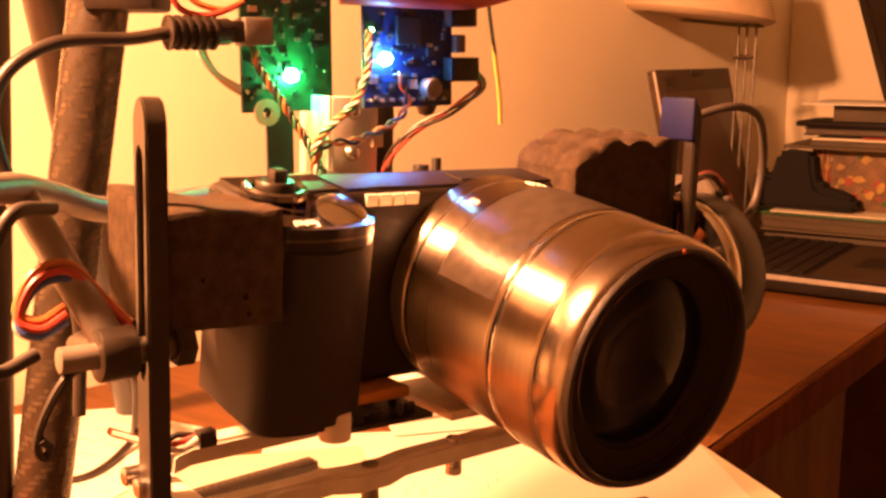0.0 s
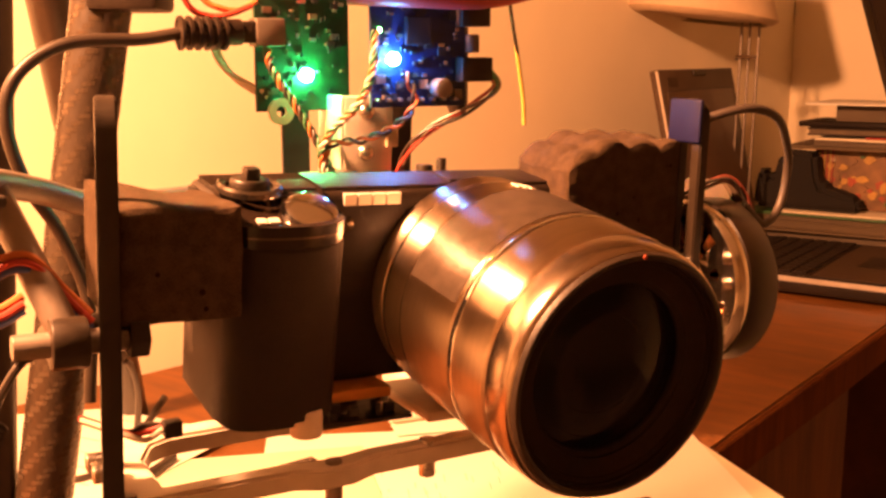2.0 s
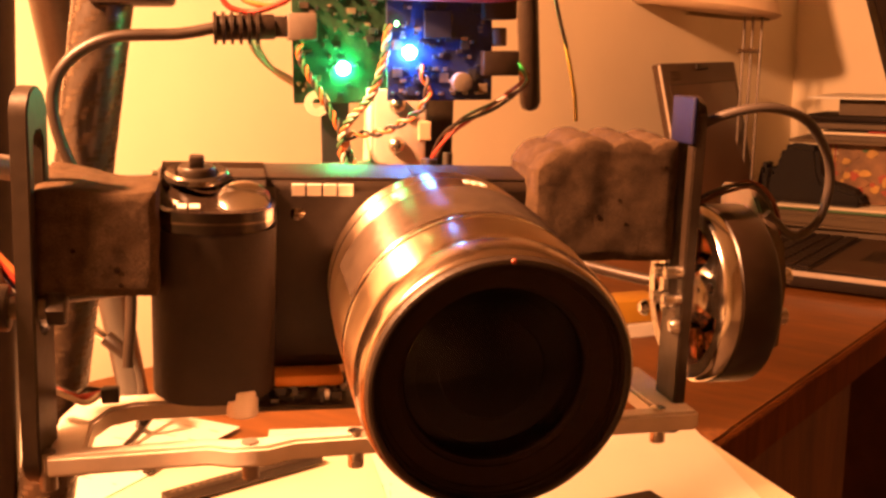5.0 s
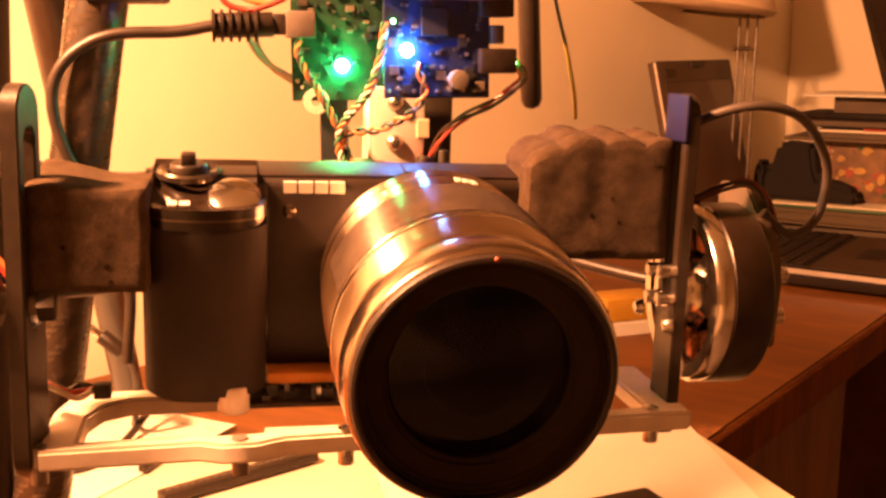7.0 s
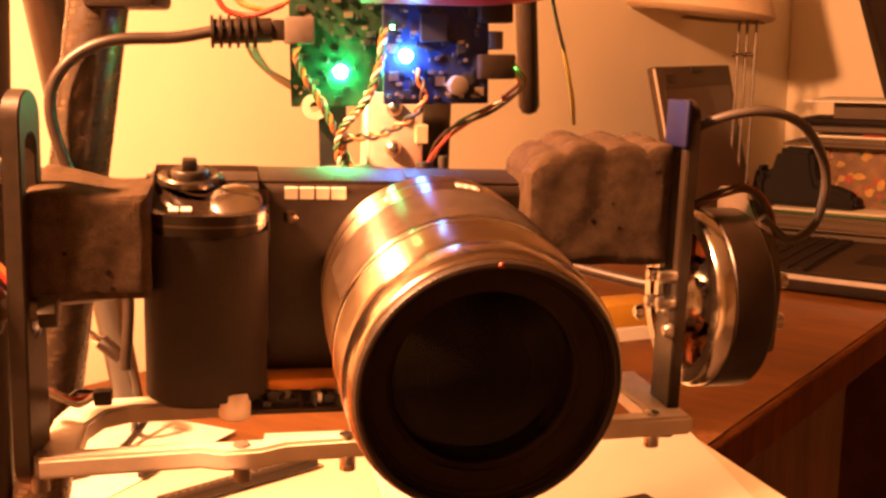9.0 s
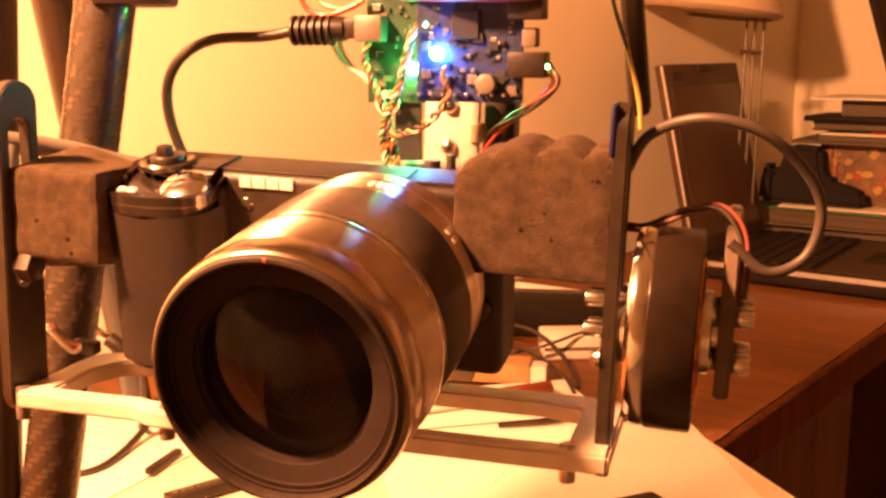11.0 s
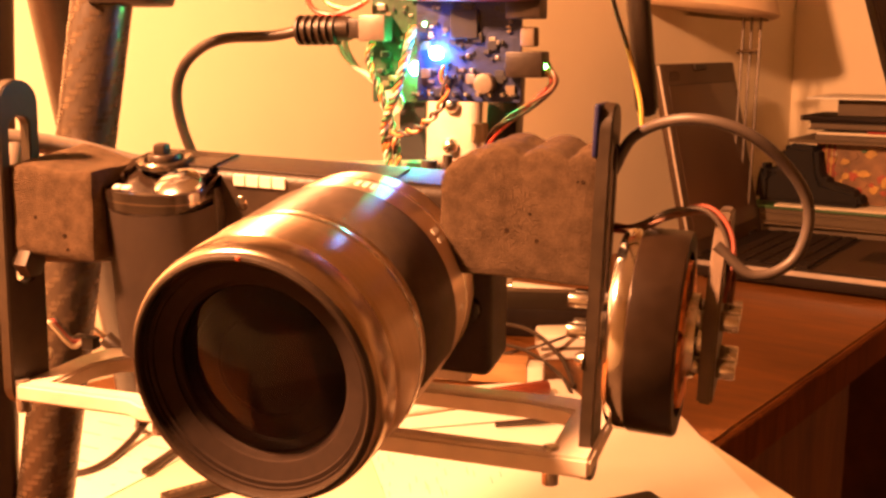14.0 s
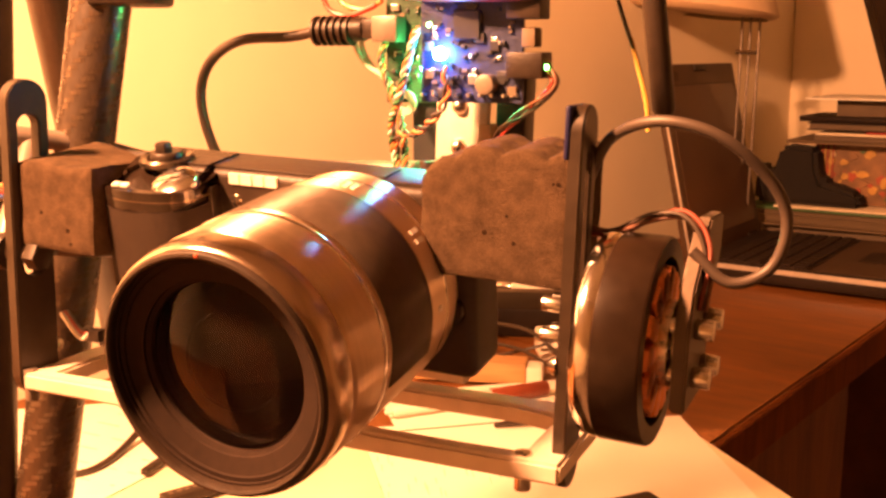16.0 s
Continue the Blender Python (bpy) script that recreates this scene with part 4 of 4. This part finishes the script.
def clutter():
    pen("white marker pen with brown-red cap lying on paper", (-0.027, 0.379, 0.0105), (0.088, 0.432, 0.0105), 0.0055, WHITEPL, BROWNRED, 0.62)
    pen("white ballpoint pen lying on the desk", (0.155, 0.735, 0.012), (0.055, 0.785, 0.012), 0.006, WHITEPL, CHROME, 0.7)
    b = thing("wooden_block", "light wooden block lying on the desk", "block", at=pose(0.037, 0.480, 0, 0, 0, -10))
    part("block", box(-0.050, 0.040, -0.012, 0.012, 0.003, 0.020, 0.0012), WOODBLK, b, smooth=True)
    part("end_cap", box(0.040, 0.053, -0.010, 0.010, 0.003, 0.017, 0.0012), WHITEPL, b, smooth=True)
    a = thing("power_adapter", "small white power adapter on the desk", "adapter", at=pose(0.118, 0.555, 0, 0, 0, 4))
    part("case", box(-0.026, 0.024, -0.018, 0.020, 0.0, 0.022, 0.003, 3), WHITEPL, a, smooth=True)
    part("stripe", box(-0.0262, 0.0242, -0.0184, -0.017, 0.009, 0.012), CARDB, a)
    k = thing("black_box", "flat black box behind the adapter", "box", at=pose(0.085, 0.640, 0, 0, 0, -8))
    part("case", box(-0.075, 0.085, -0.03, 0.04, 0, 0.028, 0.003), LAPTOP, k, smooth=True)
    part("case", box(-0.075, 0.06, 0.05, 0.10, 0, 0.018, 0.002), CARDB, k, smooth=True)
    y = thing("yellow_packet", "yellow packet on a stack of paper", "packet", at=pose(0.182, 0.625, 0, 0, 0, 20))
    part("paper_block", box(-0.03, 0.03, -0.02, 0.02, 0, 0.013, 0.001), PAPER, y)
    part("packet", box(-0.028, 0.028, -0.018, 0.018, 0.0132, 0.036, 0.003), YELLOW, y, smooth=True)
    for pts, r in (([(0.04, 0.56, 0.012), (0.075, 0.50, 0.020), (0.10, 0.462, 0.012), (0.108, 0.435, 0.003)], 0.0016),
                   ([(0.03, 0.60, 0.02), (0.08, 0.545, 0.026), (0.104, 0.50, 0.016), (0.112, 0.455, 0.003)], 0.0018),
                   ([(0.05, 0.535, 0.004), (0.09, 0.520, 0.018), (0.125, 0.535, 0.026), (0.150, 0.545, 0.028)], 0.0014),
                   ([(0.045, 0.365, 0.0055), (0.085, 0.372, 0.006), (0.106, 0.388, 0.006), (0.112, 0.402, 0.006)], 0.0018),
                   ([(-0.24, 0.27, 0.0055), (-0.21, 0.285, 0.006), (-0.198, 0.330, 0.010), (-0.185, 0.365, 0.03)], 0.0026),
                   ([(0.45, 0.93, 0.004), (0.40, 0.875, 0.004), (0.385, 0.845, 0.003), (0.42, 0.835, 0.003)], 0.0018)):
        c = thing("desk_cable", "thin black cable lying on the desk", "cable", "cables on the desk")
        part("cord", cable(pts, r, 8), CABLE, c, smooth=True)
    # black pin strip
    s = thing("pin_strip", "black perforated strip lying on the papers", "strip", at=pose(-0.1123, 0.2653, 0.0058, 0, 0, 38.8))
    part("strip", box(-0.052, 0.052, -0.0055, 0.0055, 0, 0.006, 0.0008), BLACK, s, smooth=True)
    for i in range(20):
        part("pin_hole", box(-0.048 + 0.005 * i, -0.0455 + 0.005 * i, -0.0012, 0.0012, 0.0058, 0.0066), CARDB, s)
    q = thing("black_clip", "short black strip lying on the papers", "strip", at=pose(-0.1709, 0.2934, 0.0058, 0, 0, 73))
    part("strip", box(-0.018, 0.018, -0.0025, 0.0025, 0, 0.004, 0.0006), BLACK, q, smooth=True)
    ph = thing("phone_edge", "black slab lying on the papers", "phone", at=pose(0.104, 0.219, 0.0035, 0, 0, 24))
    part("case", box(-0.04, 0.032, -0.03, 0.010, 0, 0.009, 0.003, 3), BLACK, ph, smooth=True)
    pl = thing("cable_plug", "black and silver audio plug hanging by the brace", "plug")
    part("body", rod((-0.2036, 0.30, 0.0868), (-0.1911, 0.30, 0.0755), 0.0050, 18), BLACK, pl, smooth=True)
    part("tip", rod((-0.2130, 0.30, 0.0930), (-0.2036, 0.30, 0.0868), 0.0026, 12), CHROME, pl, smooth=True)
    part("cord", cable([(-0.1914, 0.30, 0.0758), (-0.187, 0.302, 0.070), (-0.188, 0.315, 0.05), (-0.196, 0.335, 0.02), (-0.205, 0.36, 0.006)], 0.0022, 8), CABLE, pl, smooth=True)



YELLOW = mat("yellow_card", (0.55, 0.30, 0.03), 0.5, var=0.1)
LAP_ANG = 55.0
LAP = pose(0.303, 0.869, 0, 0, 0, LAP_ANG)       # x along the hinge, y away from the user


def laptop():
    l = thing("laptop", "open black laptop with silver edges on the desk", "laptop", at=LAP)
    W, D = 0.245, 0.25
    part("base", box(0, W, -D, 0.0, 0.004, 0.024, 0.002), LAPTOP, l, smooth=True)
    part("edge_trim", box(-0.0015, 0.0, -D, 0.0, 0.017, 0.0225), LAPTOP_EDGE, l, "bright silver edge line")
    part("palm_rest", box(0.006, W - 0.006, -D + 0.004, -0.135, 0.024, 0.0248, 0.0003), PALM, l)
    part("touchpad", box(0.085, 0.155, -D + 0.012, -0.165, 0.0248, 0.0254, 0.0003), LAPTOP, l)
    part("keyboard_bed", box(0.008, W - 0.008, -0.130, -0.022, 0.0240, 0.0246), BLACK, l)
    for r in range(6):
        for k in range(13):
            x = 0.011 + k * 0.0172
            y = -0.128 + r * 0.0175
            part("key", box(x, x + 0.0152, y, y + 0.0152, 0.0246, 0.0272, 0.0008, 1), LAPTOP, l)
    lm = pose(0, 0, 0.022, -LID_LEAN)
    lid = part("lid", box(0, W, 0.0, 0.012, 0.0, 0.232, 0.002, m=lm), LID, l, "black lid standing open", smooth=True)
    part("lid_edge", box(-0.0015, 0.0, 0.0010, 0.0035, 0.004, 0.230, m=lm), LAPTOP_EDGE, lid, "bright silver edge line")
    part("screen", box(0.014, W - 0.014, -0.0006, 0.0, 0.020, 0.205, m=lm), SCREEN, lid, "dark glossy screen")
    part("bezel", box(0.014, W - 0.014, -0.0009, 0.0, 0.205, 0.2065, m=lm), BLACK, lid)
    part("latch", box(W / 2 - 0.02, W / 2 + 0.02, -0.002, 0.0, 0.2235, 0.2305, 0.0006, m=lm), BLACK, lid, "latch in the lid's top edge")
    for i in range(3):
        part("print_bar", box(0.02, 0.05, -0.0008, 0.0, 0.212 + 0.004 * i, 0.2135 + 0.004 * i, m=lm), PALM, lid)
    part("hinge", rod((0.02, 0.004, 0.022), (0.05, 0.004, 0.022), 0.006, 14), LAPTOP, l, smooth=True)
    part("hinge", rod((W - 0.05, 0.004, 0.022), (W - 0.02, 0.004, 0.022), 0.006, 14), LAPTOP, l, smooth=True)
    for x in (0.01, W - 0.02):
        for y in (-D + 0.01, -0.02):
            part("foot", box(x, x + 0.01, y, y + 0.01, 0.0, 0.0045), RUBBER, l)


LID_LEAN = 13.0


def table_lamp():
    l = thing("table_lamp", "unlit lamp with broad shade on three chrome rods", "lamp", at=pose(0.404, 1.05, 0))
    part("shade", lathe([(0.085, 0.303), (0.094, 0.306), (0.098, 0.310), (0.060, 0.40), (0.057, 0.40), (0.092, 0.312), (0.085, 0.308), (0.0, 0.307)], pose(-0.098, 0.0, 0.010, 0, 7), 64), SHADE, l, "cream lamp shade, not lit", smooth=True)
    for dx, dy in ((-0.010, 0), (0.003, 0.008), (0.012, -0.002)):
        part("rod", rod((dx, dy, 0.0), (dx + 0.004, dy, 0.306), 0.0018, 12), GREY_METAL, l, smooth=True)
    part("joint", rod((-0.014, 0.0, 0.262), (0.016, 0.002, 0.262), 0.003, 12), CHROME, l, smooth=True)
    part("base", lathe([(0, 0.016), (0.02, 0.015), (0.055, 0.008), (0.058, 0.0), (0, 0.0)], None, 40), CHROME, l, smooth=True)


def shelf_things():
    """the pile beside the laptop at the far end of the desk; x runs towards the room, y to the wall"""
    base = pose(0.44, 1.13, 0, 0, 0, -35)
    grp = "pile of books and papers"

    def flat(name, label, category, x0, x1, y0, y1, z0, z1, material, turn=0, bev=0.001, pages=None):
        t = thing(name, label, category, grp, at=base @ pose((x0 + x1) / 2, (y0 + y1) / 2, z0, 0, 0, turn))
        w, d, h = (x1 - x0) / 2, (y1 - y0) / 2, z1 - z0
        if pages is None:
            part("cover", box(-w, w, -d, d, 0, h, min(bev, h * 0.3)), material, t, smooth=True)
        else:
            part("cover", box(-w, w, -d, d, 0, h * 0.18, 0.0002), material, t)
            part("cover", box(-w, w, -d, d, h * 0.82, h, 0.0002), material, t)
            part("page_block", box(-w + 0.002, w - 0.002, -d + 0.002, d - 0.002, h * 0.18, h * 0.82), pages, t)
        return t
    flat("paper_stack", "thick stack of loose paper on the desk", "paper", 0.0, 0.42, 0.0, 0.15, 0.0, 0.026, CARDB, 0, 0.001)
    flat("magazine", "white magazine lying on the stack", "magazine", 0.02, 0.40, -0.012, 0.14, 0.0264, 0.0296, DIMMED_CREAM, 2)
    flat("magazine", "cream magazine lying on the stack", "magazine", -0.006, 0.40, -0.006, 0.14, 0.0300, 0.0400, DIMMED_CREAM, -1, pages=DIMMED_CREAM)
    flat("folder", "green folder lying on the magazines", "folder", -0.004, 0.24, 0.0, 0.14, 0.0462, 0.0500, GREEN_P, 1)
    flat("magazine", "grey magazine under the green folder", "magazine", -0.010, 0.30, -0.004, 0.14, 0.0404, 0.0458, CARDB, -2, pages=DIMMED_CREAM)
    flat("paper_sheet", "white sheet on the green folder", "paper", 0.035, 0.36, 0.004, 0.12, 0.0504, 0.0530, PAPER_OLD, 4)
    t = thing("printed_box", "upright box with a colourful printed cover", "box", grp, at=base @ pose(0.0, 0.055, 0.0534))
    part("carton", box(0.075, 0.42, 0.0, 0.085, 0, 0.0838, 0.001), MAGAZINE, t)
    rnd = random.Random(3)
    for i in range(70):
        x, z, r = rnd.uniform(0.082, 0.24), rnd.uniform(0.010, 0.074), rnd.uniform(0.003, 0.0085)
        blot = [(x + r * rnd.uniform(0.6, 1.2) * math.cos(0.7 * k), z + 0.8 * r * rnd.uniform(0.6, 1.2) * math.sin(0.7 * k)) for k in range(9)]
        part("printed_patch", slab(blot, 0.0, 0.0008 + 0.00004 * i, m=Matrix(((1, 0, 0, 0), (0, 0, -1, 0), (0, 1, 0, 0), (0, 0, 0, 1)))), rnd.choice((PRINT_RED, PRINT_YELLOW, PRINT_YELLOW, MAGAZINE, PRINT_CREAM, GREEN_P, MAGAZINE)), t)
    for i in range(7):
        part("printed_stripe", box(0.078 + 0.0036 * i, 0.0798 + 0.0036 * i, -0.0040, 0.001, 0.030, 0.083), PRINT_YELLOW if i % 2 else PRINT_RED, t)
    k = thing("black_bag", "black cloth bag slumped on the folder", "bag", grp, at=base @ pose(0.0, 0.028, 0.0534))
    own = bmesh.new()
    out = [(0.006, 0.0), (0.150, 0.0), (0.152, 0.012), (0.146, 0.022), (0.120, 0.028), (0.098, 0.034), (0.092, 0.046), (0.089, 0.080), (0.050, 0.084), (0.040, 0.078), (0.033, 0.050), (0.030, 0.044), (0.022, 0.040), (0.019, 0.052), (0.013, 0.054), (0.009, 0.030)]
    slab(out, -0.020, 0.022, 0.006, m=Matrix(((1, 0, 0, 0), (0, 0, -1, 0), (0, 1, 0, 0), (0, 0, 0, 1))), bm=own)
    for v in own.verts:
        v.co += noise.noise_vector(v.co * 45) * 0.003
        v.co.z = max(v.co.z, 0.0)
    part("bag", own, BAG, k, smooth=True)
    # a white tray; the dimness on it is in the colour
    flat("tray", "white plastic tray lying on the box", "tray", 0.045, 0.40, 0.02, 0.15, 0.1376, 0.1425, DIMMED_CREAM, 0, 0.001)
    flat("book", "brown book lying in the tray", "book", 0.080, 0.40, 0.018, 0.13, 0.1430, 0.1500, CARDB, 1, pages=CARDB)
    flat("book", "white book on the pile", "book", 0.084, 0.40, 0.016, 0.13, 0.1504, 0.1540, PAPER_OLD, -1)
    flat("booklet", "thin red booklet on the pile", "booklet", 0.150, 0.40, 0.014, 0.13, 0.1544, 0.1570, REDP, 0)
    flat("book", "dark book on the pile", "book", 0.072, 0.40, 0.018, 0.13, 0.1574, 0.1680, LAPTOP, 2, pages=CARDB)
    flat("book", "dark grey book on top of the pile", "book", 0.060, 0.40, 0.020, 0.13, 0.1684, 0.1755, LAPTOP, -1)
    # added block: brown for the shadowy gap below the curling sheet
    flat("cardboard_box", "brown block filling the shadowy gap under the sheet", "box", 0.105, 0.42, 0.035, 0.14, 0.1760, 0.1985, CARDB, 1)
    flat("paper_sheet", "large white sheet lying over the pile", "paper", 0.070, 0.43, 0.005, 0.15, 0.1990, 0.2010, PAPER, 1)
    m = thing("dark_monitor", "dark monitor edge beside the pile", "monitor")
    part("panel", slab([(0.583, 0.331), (0.612, 0.245), (0.648, 0.14), (0.80, 0.14), (0.80, 0.60), (0.492, 0.60)], -1.13, -1.10, 0.003, m=Matrix(((1, 0, 0, 0), (0, 0, -1, 0), (0, 1, 0, 0), (0, 0, 0, 1)))), BLACK, m, smooth=True)
    part("stand", box(0.72, 0.78, 1.105, 1.125, 0.0, 0.16, 0.002), BLACK, m, smooth=True)
    part("foot", box(0.69, 0.81, 1.085, 1.145, 0.0, 0.008, 0.002), BLACK, m, smooth=True)


BAG = mat("black_cloth", (0.009, 0.006, 0.004), 0.9, var=0.3, scale=300, bump=0.4, bump_scale=900)


stand()
papers()
clutter()
laptop()
table_lamp()
shelf_things()


def motions():
    for ob, own in TURNING:
        walk(ob, [(t, pose(*PIVOT, 0, 0, a) @ own) for t, a in YAW])


motions()
